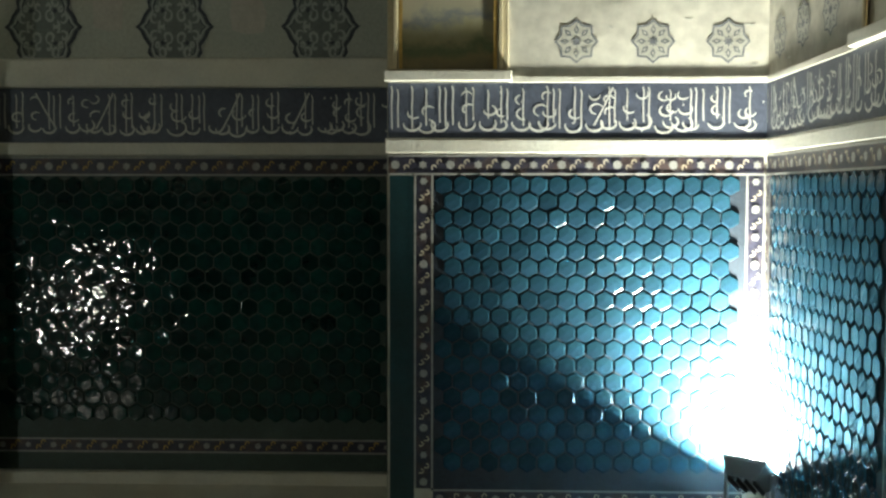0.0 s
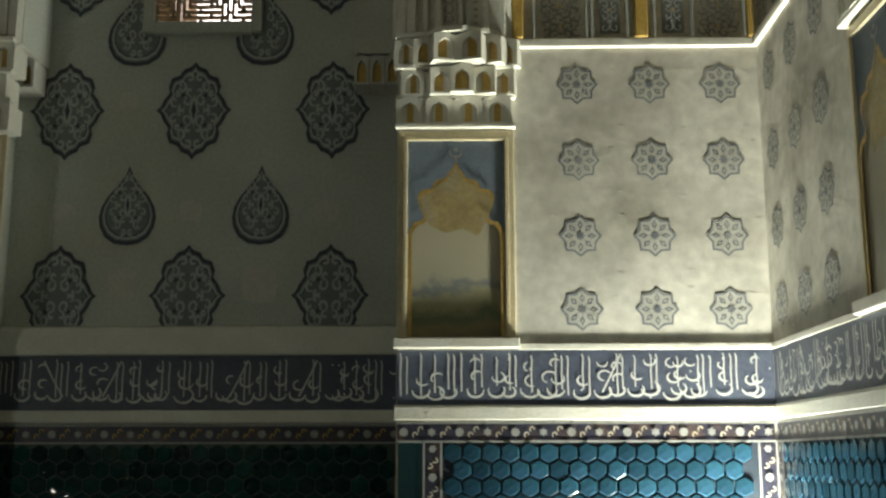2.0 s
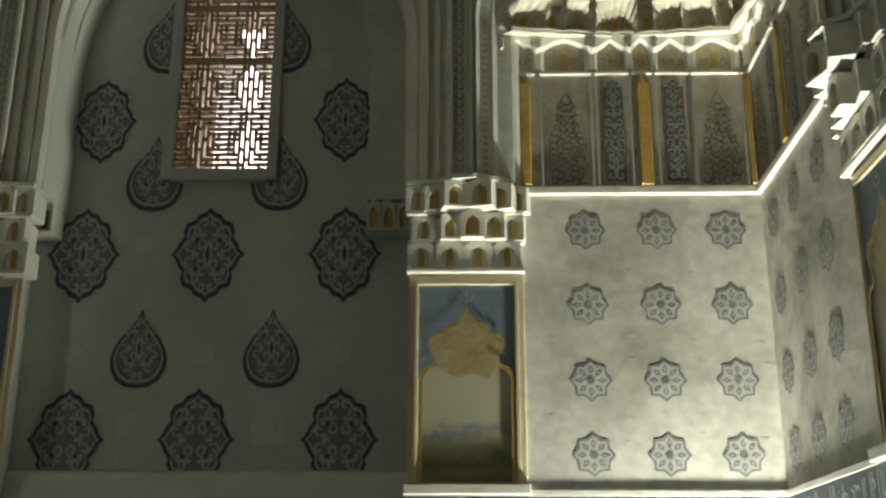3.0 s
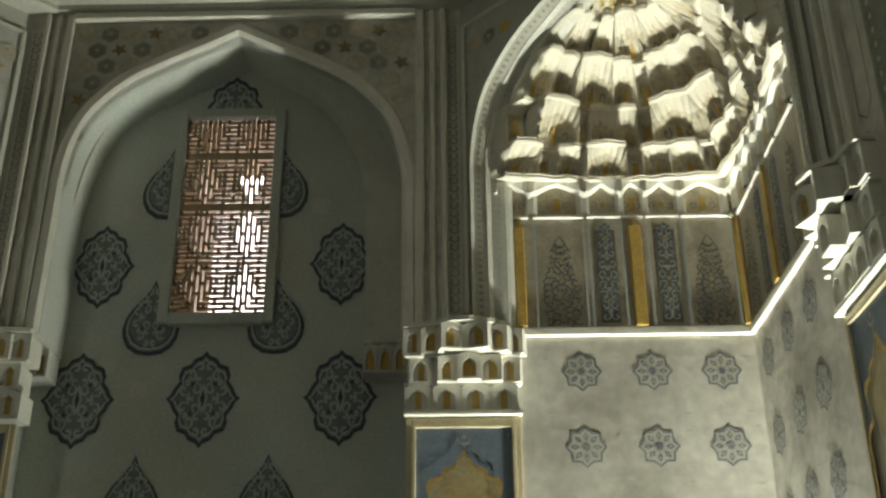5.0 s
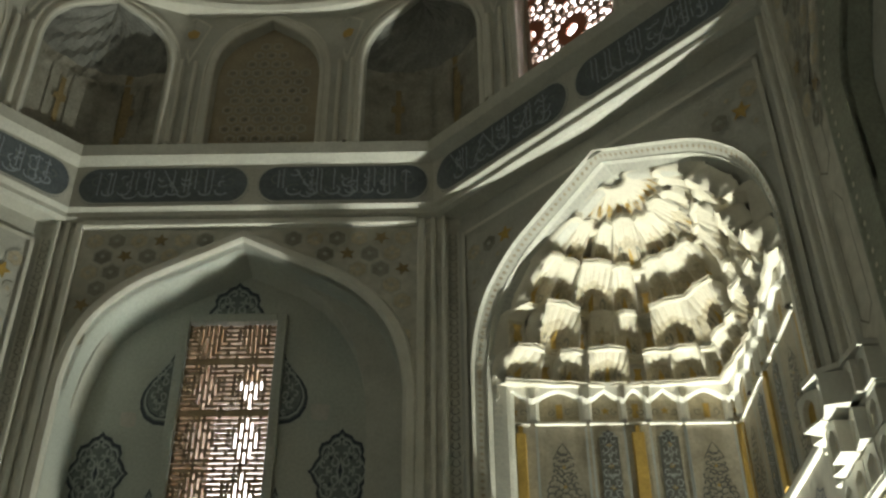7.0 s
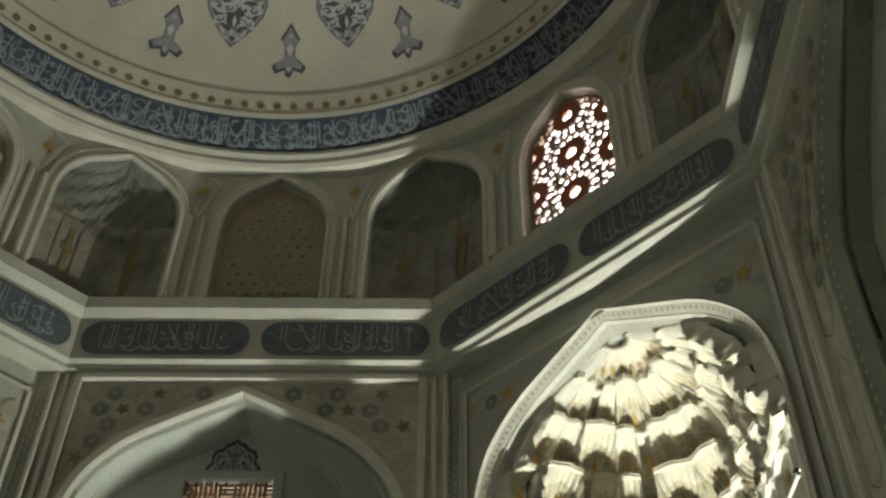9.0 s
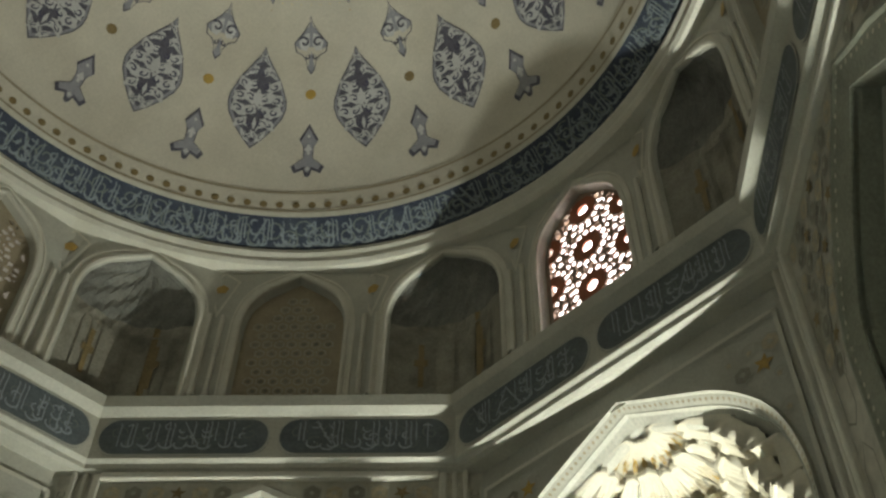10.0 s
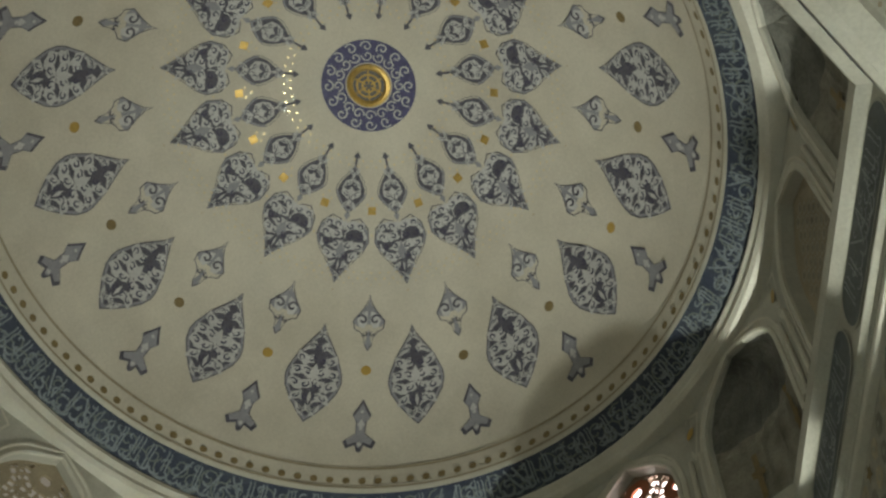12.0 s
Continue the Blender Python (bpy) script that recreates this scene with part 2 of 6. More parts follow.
class Flat:
    """Collects flat painted or inlaid shapes in (u, v) with a small height, and lays them on a surface by a mapping."""

    def __init__(self):
        self.v, self.f, self.s = [], [], []

    def poly(self, pts, h=0.003, slot=0):
        """A filled shape as a fan round its middle."""
        k = len(self.v)
        h += 0.0005 * (k % 5)
        cx, cy = sum(p[0] for p in pts) / len(pts), sum(p[1] for p in pts) / len(pts)
        self.v += [(cx, cy, h)] + [(p[0], p[1], h) for p in pts]
        n = len(pts)
        for i in range(n):
            self.f.append((k, k + 1 + i, k + 1 + (i + 1) % n))
            self.s.append(slot)

    def ring(self, pts, inner, h=0.005, slot=0):
        k, n = len(self.v), len(pts)
        self.v += [(p[0], p[1], h) for p in pts] + [(p[0], p[1], h) for p in inner]
        for i in range(n):
            j = (i + 1) % n
            self.f.append((k + i, k + j, k + n + j, k + n + i))
            self.s.append(slot)

    def stroke(self, pts, w, h=0.006, slot=0, taper=False):
        """A band along a line."""
        k, n = len(self.v), len(pts)
        h += 0.0004 * (len(self.f) % 7)
        for i, p in enumerate(pts):
            a, b = pts[max(i - 1, 0)], pts[min(i + 1, n - 1)]
            dx, dy = b[0] - a[0], b[1] - a[1]
            d = math.hypot(dx, dy) or 1
            ww = w * (0.35 + 0.65 * math.sin(math.pi * (i + 0.5) / n)) if taper else w
            nx, ny = -dy / d * ww / 2, dx / d * ww / 2
            self.v += [(p[0] + nx, p[1] + ny, h), (p[0] - nx, p[1] - ny, h)]
        for i in range(n - 1):
            self.f.append((k + 2 * i, k + 2 * i + 1, k + 2 * i + 3, k + 2 * i + 2))
            self.s.append(slot)

    def rect(self, u0, u1, v0, v1, h=0.003, slot=0):
        self.poly([(u0, v0), (u1, v0), (u1, v1), (u0, v1)], h, slot)

    def lay(self, name, mapping, mats, parent=None, label=""):
        return tagged(raw_object(name, [mapping(*p) for p in self.v], self.f, mats, parent, self.s), label)


def on_wall(y, x0=0.0, z0=0.0):
    """Mapping onto the front wall plane at depth y, standing proud towards the hall."""
    return lambda u, v, h: (x0 + u, y - h, z0 + v)


def rot(k):
    """Turn round the hall's axis: k quarter turns to the right."""
    return Matrix.Rotation(-k * math.pi / 2, 4, "Z")


def catmull(pts, per=5, closed=True):
    out, n = [], len(pts)
    for i in range(n if closed else n - 1):
        p = [pts[(i + d) % n] if closed else pts[min(max(i + d, 0), n - 1)] for d in (-1, 0, 1, 2)]
        for s in range(per):
            t = s / per
            out.append(tuple(0.5 * (2 * p[1][c] + (p[2][c] - p[0][c]) * t + (2 * p[0][c] - 5 * p[1][c] + 4 * p[2][c] - p[3][c]) * t * t
                                    + (3 * p[1][c] - p[0][c] - 3 * p[2][c] + p[3][c]) * t ** 3) for c in (0, 1)))
    return out


def scaled(pts, k, ky=None):
    return [(p[0] * k, p[1] * (ky or k)) for p in pts]


def spiral(cx, cy, r, turns, a0, sgn=1, n=12):
    return [(cx + r * (1 - 0.8 * i / n) * math.cos(a0 + sgn * turns * 2 * math.pi * i / n),
             cy + r * (1 - 0.8 * i / n) * math.sin(a0 + sgn * turns * 2 * math.pi * i / n)) for i in range(n + 1)]


def arch_curve(half, spring, apex, n=14, cx=0.0, tip=0.0):
    """Pointed Persian arch from the left springing over the tip to the right one."""
    q = catmull([(1.0, 0.0), (0.985, 0.13), (0.94, 0.31), (0.85, 0.48), (0.66, 0.665), (0.43, 0.79), (0.20, 0.90), (0.0, 1.0)], 4, False) + [(0.0, 1.0)]
    zs = np.linspace(0, 1, n + 1) ** 0.9
    xs = np.interp(zs, [p[1] for p in q], [p[0] for p in q])
    left = [(cx - half * float(x) + tip * float(z), spring + (apex - spring) * float(z)) for x, z in zip(xs, zs)]
    right = [(cx + half * float(x) + tip * float(z), spring + (apex - spring) * float(z)) for x, z in zip(xs, zs)]
    return left + right[-2::-1]


# ---- floor, walls ----
def slab(name, x0, x1, y0, y1, z0, z1, mat, label, cat):
    bm = bmesh.new()
    box(bm, x0, x1, y0, y1, z0, z1)
    return tagged(mesh_object(name, bm, mat), label, cat, kind="structure")


slab("floor", -3.6, 3.6, -3.6, 3.6, -0.2, 0.0, "floor", "worn grey marble floor of the domed hall", "floor")

ARCH = arch_curve(0.885, 4.42, 5.345, 16, cx=0.0, tip=-0.03)


SIDE_X = 0.10        # the side walls' arches stand a little off the middle


def side_curve(off):
    """Outline of the side walls' pointed arch, with long straight shoulders; off widens it outwards."""
    half = [(0.638, 4.05), (0.638, 4.34), (0.628, 4.51), (0.575, 4.615), (0.396, 4.825), (0.178, 5.03), (0.0, 5.19)]
    up = [(float(np.interp(t, range(7), [p[0] for p in half])), float(np.interp(t, range(7), [p[1] for p in half]))) for t in [i * 0.5 for i in range(13)]]
    up = [(x + off * min(1.0, x / 0.12), z + off * min(1.0, max(0.0, (z - 4.3) / 0.5)) * (1.25 if x < 0.05 else 0.8)) for x, z in up]
    return [(SIDE_X - x, z) for x, z in up] + [(SIDE_X + x, z) for x, z in reversed(up[:-1])]


SIDE_ARCH = side_curve(0.0)
WIN = (-0.355, 0.145, 3.815, 5.02)     # window opening in the recess wall
REC_X = -0.10


def wall_body(k, name, arch, left, right, window):
    """One side of the hall: piers, the wall over the arch, the arch's soffit and the back of the recess."""
    v, f, s = [], [], []

    def quad(a, b, c, d, slot=0):
        i = len(v)
        v.extend((a, b, c, d))
        f.append((i, i + 1, i + 2, i + 3))
        s.append(slot)

    top, out, mid = 5.60, 3.35, 3.575
    for sg, e in ((-1, left), (1, right)):
        ax = arch[0][0] if sg < 0 else arch[-1][0]
        quad((sg * e, H, 0), (sg * out, H, 0), (sg * out, H, top), (sg * e, H, top))
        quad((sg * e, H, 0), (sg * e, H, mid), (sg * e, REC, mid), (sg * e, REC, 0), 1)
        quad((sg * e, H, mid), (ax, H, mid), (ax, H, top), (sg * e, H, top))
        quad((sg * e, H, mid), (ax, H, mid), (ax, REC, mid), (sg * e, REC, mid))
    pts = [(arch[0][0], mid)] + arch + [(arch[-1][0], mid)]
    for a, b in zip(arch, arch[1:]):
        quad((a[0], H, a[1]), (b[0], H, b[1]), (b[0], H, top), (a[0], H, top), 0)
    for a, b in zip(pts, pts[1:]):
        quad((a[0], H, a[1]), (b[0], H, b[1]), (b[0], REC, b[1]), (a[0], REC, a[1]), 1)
    x0, x1, w0, w1 = WIN if window else (0, 0.001, 3, 3.001)
    o = 1.2
    for a, b, c, d in ((-o, x0, 0, 5.6), (x1, o, 0, 5.6), (x0, x1, 0, w0), (x0, x1, w1, 5.6)):
        quad((a, REC, c), (b, REC, c), (b, REC, d), (a, REC, d), 1)
    far = 3.62
    for a, b, c, d in ((-far, x0, 0, top), (x1, far, 0, top), (x0, x1, 0, w0), (x0, x1, w1, top)):
        quad((a, far, c), (b, far, c), (b, far, d), (a, far, d))
    quad((-out, H, top), (out, H, top), (far, far, top), (-far, far, top))
    # side recesses get a darker green than the north one's grey
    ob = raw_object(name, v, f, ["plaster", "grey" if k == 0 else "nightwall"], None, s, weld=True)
    ob.matrix_world = rot(k)
    return tagged(ob, "plastered hall wall with a deep pointed arch recess", "wall", kind="structure")


WALL = {0: wall_body(0, "wall_north", ARCH, 1.03, 0.915, True), 1: wall_body(1, "wall_east", SIDE_ARCH, 0.538, 0.738, False), 3: wall_body(3, "wall_west", SIDE_ARCH, 0.538, 0.738, False)}
bm = bmesh.new()
box(bm, -3.4, 3.4, -3.4, -3.0, 0, 5.6)
WALL[2] = tagged(mesh_object("wall_south", bm, "plaster"), "plain plastered wall behind the visitor", "wall", kind="structure")
# unseen dado, added dark so that this wall bounces less light
bm = bmesh.new()
box(bm, -3.3, 3.3, -3.0, -2.985, 0.0, 1.75)
part("dado", bm, "teal", WALL[2], "unseen dark teal dado added to cut bounced light")
bm = bmesh.new()
box(bm, -3.4, 3.4, -3.0, -2.6, 3.4, 5.6)
tagged(mesh_object("wall_south_upper", bm, "plaster"), "plain upper plaster wall behind the visitor", "wall", kind="structure")


# ---- dado ornament ----
def bars(fl, u0, u1, v0, v1, rng, slot=0, w=0.0085, h=0.005, dense=1.0):
    """Unreadable lettering as plain strokes: tall uprights, slanting strokes, thick bowls in two rows, and dots."""
    hgt = v1 - v0
    u = u0 + w

    def bowl(cu, cv, r, a0, sweep, thick):
        if u0 + r < cu < u1 - r * 1.2:
            fl.stroke([(cu + 1.25 * r * math.cos(a0 + sweep * i / 9), max(v0, cv + r * math.sin(a0 + sweep * i / 9))) for i in range(10)], thick, h, slot, taper=True)
    while u < u1 - w * 2:
        kind = rng.random()
        if kind < 0.52:
            for i in range(rng.choice((1, 2, 2, 3))):
                if u < u1 - w * 2:
                    a, b = v0 + hgt * rng.uniform(0.12, 0.35), v1 - hgt * rng.uniform(0.02, 0.10)
                    fl.stroke([(u, a), (u - 0.002, (a + b) / 2), (u + 0.001, b - hgt * 0.08), (u - w * 0.7, b)], w, h, slot)
                    u += hgt * rng.uniform(0.10, 0.15)
        elif kind < 0.66 and u + hgt * 0.45 < u1:
            lean = hgt * rng.choice((0.42, -0.36))
            x = u if lean > 0 else u - lean
            fl.stroke([(x, v1 - hgt * 0.05), (x + lean * 0.45, v0 + hgt * 0.60), (x + lean, v0 + hgt * 0.22)], w * 1.25, h, slot)
            u += hgt * 0.16
        r = hgt * rng.uniform(0.10, 0.16)
        bowl(u + r, v0 + hgt * rng.uniform(0.20, 0.30), r, math.pi * rng.uniform(0.85, 1.05), math.pi * rng.uniform(1.0, 1.4), w * 1.75)
        if rng.random() < 0.75:
            bowl(u + r * 1.3, v0 + hgt * rng.uniform(0.44, 0.56), r * 0.75, math.pi * rng.uniform(0.1, 1.0), math.pi * rng.uniform(0.8, 1.5), w * 1.5)
        if rng.random() < 0.60:
            bowl(u + r, v0 + hgt * rng.uniform(0.68, 0.84), r * 0.62, math.pi * rng.uniform(0.0, 1.2), math.pi * rng.uniform(0.8, 1.4), w * 1.35)
        if rng.random() < 0.6 and u + r + w < u1:
            q, dv = w * 0.85, v0 + hgt * rng.uniform(0.08, 0.9)
            fl.poly([(u + r, dv - q), (u + r + q, dv), (u + r, dv + q), (u + r - q, dv)], h, slot)
        u += r * rng.uniform(1.15, 1.6) * 1.9 / dense


def star(cx, cy, r, n, inner=0.5, a0=0.0):
    return [(cx + (r if i % 2 == 0 else r * inner) * math.sin(a0 + math.pi * i / n), cy + (r if i % 2 == 0 else r * inner) * math.cos(a0 + math.pi * i / n)) for i in range(2 * n)]


def border_run(fl, a, b, width, horizontal):
    """A dark strip with white edge lines and a row of star and round rosettes. Slots: 0 dark, 1 white, 2 brown."""
    def put(u, v):
        return (u, v) if horizontal else (v, u)

    def rect(u0, u1, v0, v1, h, slot):
        fl.poly([put(u0, v0), put(u1, v0), put(u1, v1), put(u0, v1)], h, slot)
    lo, hi, c0, c1 = -width / 2, width / 2, a[0 if horizontal else 1], b[0 if horizontal else 1]
    mid = a[1 if horizontal else 0]
    rect(c0, c1, mid + lo, mid + hi, 0.006, 0)
    for q in (lo + 0.004, hi - 0.004):
        rect(c0, c1, mid + q - 0.0045, mid + q + 0.0045, 0.010, 1)
    n = max(1, round((c1 - c0) / 0.062))
    for i in range(n):
        u = c0 + (c1 - c0) * (i + 0.5) / n
        if i % 2 == 0:
            shape = star(0, 0, width * 0.23, 6 if i % 4 else 8, 0.62 if i % 4 else 0.85)
            fl.poly([put(u + p[0], mid + p[1]) for p in shape], 0.010, 1)
        else:
            for sg in (-1, 1):
                fl.stroke([put(u + sg * 0.012 + 0.010 * math.cos(t), mid + sg * 0.012 + 0.012 * math.sin(t)) for t in (0, 0.8, 1.6, 2.4, 3.2, 4.0)], 0.006, 0.009, 2)


HEXW = 0.0850
HEXR = HEXW / math.sqrt(3) * 0.93


def hex_mesh(name, mat, r=HEXR, rim=0.007):
    """A pillow-edged hexagonal tile, flat against the wall, facing -y."""
    v, f = [], []
    for rr, y in ((r, 0.0), (r * 0.97, -0.006), (r * 0.86, -0.0085)):
        v += [(rr * math.sin(i * math.pi / 3), y, rr * math.cos(i * math.pi / 3)) for i in range(6)]
    for a in (0, 6):
        for i in range(6):
            j = (i + 1) % 6
            f.append((a + i, a + j, a + 6 + j, a + 6 + i))
    f.append(tuple(range(12, 18)))
    me = bpy.data.meshes.new(name)
    me.from_pydata(v, [], f)
    me.materials.append(M[mat])
    return me


HEX = hex_mesh("tile", "tile")


def hex_field(x0, x1, z0, z1, y, parent, single, mat="tile", seed=1):
    """Rows of hexagonal tiles within a rectangle; whole ones only, with cut ones at the edges squeezed in."""
    rng = random.Random(seed)
    step = HEXW * math.sqrt(3) / 2
    rows = int((z1 - z0 - HEXW * 1.1) / step) + 1
    v, f = [], []
    base = HEX if mat == "tile" else hex_mesh("tile_green", mat)
    for j in range(rows):
        z = z1 - HEXW * 0.58 - j * step
        x = x0 + HEXW * (0.5 if j % 2 == 0 else 1.0) + 0.004
        while x < x1 - HEXW * 0.45:
            tilt = 0.025 if mat == "tile" else 0.022
            ry, rx = rng.uniform(-tilt, tilt), rng.uniform(-tilt, tilt)
            m = Matrix.LocRotScale((x, y, z), Euler((rx, rng.uniform(-0.02, 0.02), ry)), (1, rng.uniform(0.8, 1.2), 1))
            if single:
                ob = new("tile", base)
                ob.parent = parent
                ob.matrix_local = m
            else:
                i = len(v)
                v.extend((m @ p.co)[:] for p in base.vertices)
                f.extend(tuple(i + q for q in p.vertices) for p in base.polygons)
            x += HEXW
    if not single:
        ob = raw_object("tile_field", v, f, mat, parent)
        tagged(ob, kind="stuff")


def pier_dado(wall, sg, single, seed, e=0.915):
    """The tiled dado of one pier, its border, mouldings and inscription band."""
    def mp(u, v, h):
        return (sg * u, H - h, v)
    rng = random.Random(seed)
    fl = Flat()
    fl.rect(1.11, 2.525, 0.27, 1.705, 0.004)
    fl.lay("joint_bed", mp, "grout", wall, "dark joints between the tiles")
    fl = Flat()
    fl.rect(min(e + 0.01, 1.034), 1.035, 0.22, 1.695, 0.006)
    fl.lay("plain_strip", mp, "teal", wall, "plain teal glazed strip")
    fl = Flat()
    border_run(fl, (e + 0.005, 1.742), (2.585, 1.742), 0.09, True)
    border_run(fl, (1.078, 0.28), (1.078, 1.70), 0.085, False)
    border_run(fl, (2.550, 0.28), (2.550, 1.70), 0.085, False)
    border_run(fl, (1.12, 0.235), (2.51, 0.235), 0.085, True)
    fl.lay("border", mp, ["border", "rosette", "cellwall"], wall, "dark border with white star rosettes")
    hex_field(1.118, 2.512, 0.285, 1.703, H - 0.004, wall, single, seed=seed) if sg > 0 else hex_field(-2.512, -1.118, 0.285, 1.703, H - 0.004, wall, single, seed=seed)
    fl = Flat()
    fl.rect(e + 0.003, 2.60, 1.855, 2.105, 0.006)
    bars(fl, e + 0.015, 2.59, 1.866, 2.097, rng, slot=1, w=0.0064, h=0.007, dense=2.4)
    fl.lay("inscription_band", mp, ["navy", "letter"], wall, "navy band with white lettering strokes")
    a, b = sorted((sg * (e - 0.01), sg * 2.60))
    bm = bmesh.new()
    box(bm, a, b, H - (0.013 if e < 0.92 or e > 1 else 0.010), H + 0.01, 1.795, 1.855, bevel=0.004)
    box(bm, a, b, H - 0.009, H + 0.01, 1.853, 1.862, bevel=0.002)
    part("lower_moulding", bm, "trim", wall, "white moulding under the inscription")
    bm = bmesh.new()
    g0, g1 = sorted((sg * (e - 0.015), sg * 1.468))
    box(bm, g0, g1, H - 0.036, H + 0.01, 2.112, 2.160, bevel=0.006)
    box(bm, *sorted((sg * 1.46, sg * 2.6)), H - 0.008, H + 0.01, 2.106, 2.135, bevel=0.003)
    part("upper_moulding", bm, "trim", wall, "white ledge over the inscription")
    bm = bmesh.new()
    box(bm, *sorted((sg * e, sg * 2.6)), H - 0.05, H + 0.01, 0.0, 0.19, bevel=0.01)
    part("plinth", bm, "trim", wall, "worn marble plinth")


def star_panel(wall, sg):
    """Eight-pointed painted stars on the plaster."""
    for z in (2.288, 2.626, 2.982, 3.350):
        for x in (1.753, 2.091, 2.421):
            fl = Flat()
            out = star(0, 0, 0.098, 8, 0.80)
            fl.ring(out, scaled(out, 0.88), 0.004, 0)
            fl.poly(scaled(out, 0.88), 0.003, 1)
            for i in range(8):
                a = math.pi * i / 4
                pet = [(0.030 * math.sin(a), 0.030 * math.cos(a)), (0.052 * math.sin(a + 0.24), 0.052 * math.cos(a + 0.24)), (0.075 * math.sin(a), 0.075 * math.cos(a)), (0.052 * math.sin(a - 0.24), 0.052 * math.cos(a - 0.24))]
                fl.ring(pet, [((p[0] - 0.052 * math.sin(a)) * 0.45 + 0.052 * math.sin(a), (p[1] - 0.052 * math.cos(a)) * 0.45 + 0.052 * math.cos(a)) for p in pet], 0.005, 0)
            fl.poly(star(0, 0, 0.026, 8, 0.5), 0.005, 0)
            fl.lay("painted_star", lambda u, v, h, x=x, z=z: (sg * (x + u), H - 0.4 * h, z + v), ["starpaint", "plasterlight"], wall)


def plaster_ticks(wall, sg):
    """Short chipped scars in the plaster, in rows between the stars."""
    rng = random.Random(8)
    fl = Flat()
    for z in (2.19, 2.37, 2.46, 2.72, 2.82, 3.06, 3.16, 3.42, 3.48):
        for x in (1.60, 1.92, 2.25, 2.54):
            a, b = x + rng.uniform(-0.03, 0.03), z + rng.uniform(-0.02, 0.02)
            w = rng.uniform(0.012, 0.028)
            fl.poly([(a - w, b), (a - w * 0.3, b + 0.005), (a + w, b + 0.002), (a + w * 0.4, b - 0.004)], 0.003, 0)
    fl.lay("plaster_scars", lambda u, v, h: (sg * u, H - 0.3 * h, v), "stone", wall, "small dark scars in the plaster")


CUSP = [(0.218, 0.0), (0.218, 0.47), (0.212, 0.495), (0.190, 0.525), (0.160, 0.532), (0.148, 0.545), (0.152, 0.565), (0.168, 0.60), (0.176, 0.63), (0.172, 0.655), (0.155, 0.676), (0.128, 0.680), (0.110, 0.683), (0.105, 0.705), (0.088, 0.722), (0.062, 0.727), (0.046, 0.735), (0.034, 0.755), (0.012, 0.785), (0.0, 0.81)]


def gold_panel(wall, sg, dx=0.0):
    """Framed niche panel: gilt moulding, cusped arch over mottled onyx, blue spandrels and a finial."""
    y = H
    x0, x1, z0, z1 = 0.962 + dx, 1.408 + dx, 2.166, 3.078
    cx = (x0 + x1) / 2
    holder = new("framed_panel")
    holder.matrix_world = wall.matrix_world.copy()
    tagged(holder, "gilt framed wall panel with a cusped arch over mottled onyx", "wall panel", "framed panels over the dado")
    bm = bmesh.new()
    for d, t0, t1 in ((0.022, 0.0, 0.020), (0.014, 0.018, 0.046)):
        for a, b, c, e in ((x0 - t1, x0 - t0, z0 - 0.004, z1 + t1), (x1 + t0, x1 + t1, z0 - 0.004, z1 + t1), (x0 - t0, x1 + t0, z1 + t0, z1 + t1)):
            box(bm, *sorted((sg * a, sg * b)), y - d, y + 0.005, c, e, bevel=0.004)
    part("frame", bm, "gilttrim", holder, "pale gilt moulding")
    half = CUSP
    full = half + [(-p[0], p[1]) for p in reversed(half[:-1])]
    fl = Flat()
    k = len(half)
    # spandrels: between the arch and the frame
    top, hw = z1 - z0, (x1 - x0) / 2
    for s in (-1, 1):
        for a, b in zip(half[1:], half[2:]):
            fl.poly([(s * a[0], a[1]), (s * b[0], b[1]), (s * hw, b[1]), (s * hw, a[1])], 0.010, 0)
    fl.rect(-hw, hw, 0.81, top, 0.010, 0)
    fl.lay("spandrel", lambda u, v, h: (sg * (cx + u), y - h, z0 + v), "bluegrey", holder, "dusky blue spandrels")
    fl = Flat()
    fl.ring([(p[0] * 1.0, p[1]) for p in full], [(p[0] * 0.925, p[1] - 0.016 * (p[1] > 0.47)) for p in full], 0.018, 0)
    fl.lay("arch_edge", lambda u, v, h: (sg * (cx + u), y - h, z0 + v), "gold", holder, "bright gilt arch edge")
    fl = Flat()
    fl.poly(full, 0.006, 0)
    cap = [q for q in full if q[1] > 0.54] + [(-0.12, 0.51), (-0.05, 0.475), (0.03, 0.495), (0.10, 0.46)]
    fl.poly(cap, 0.010, 1)
    fl.lay("onyx", lambda u, v, h: (sg * (cx + u), y - h, z0 + v), ["onyx", "gilthead"], holder, "cream and green mottled onyx under a gilt head")
    fl = Flat()
    tz = 0.81
    fl.stroke([(0, tz - 0.005), (0, tz + 0.03)], 0.010, 0.02)
    fl.stroke([(0.028 * math.sin(a), tz + 0.045 - 0.024 * math.cos(a)) for a in [-1.9 + 0.38 * i for i in range(11)]], 0.012, 0.02, taper=True)
    fl.poly(star(0, tz + 0.055, 0.016, 5, 0.5), 0.02, 0)
    fl.lay("finial", lambda u, v, h: (sg * (cx + u), y - h, z0 + v), "rosette", holder, "pale crescent finial")


def ledge(wall, sg):
    bm = bmesh.new()
    box(bm, *sorted((sg * 1.44, sg * 2.6)), H - 0.022, H + 0.01, 3.530, 3.575, bevel=0.008)
    part("ledge", bm, "trim", wall, "white ledge under the corner vault")


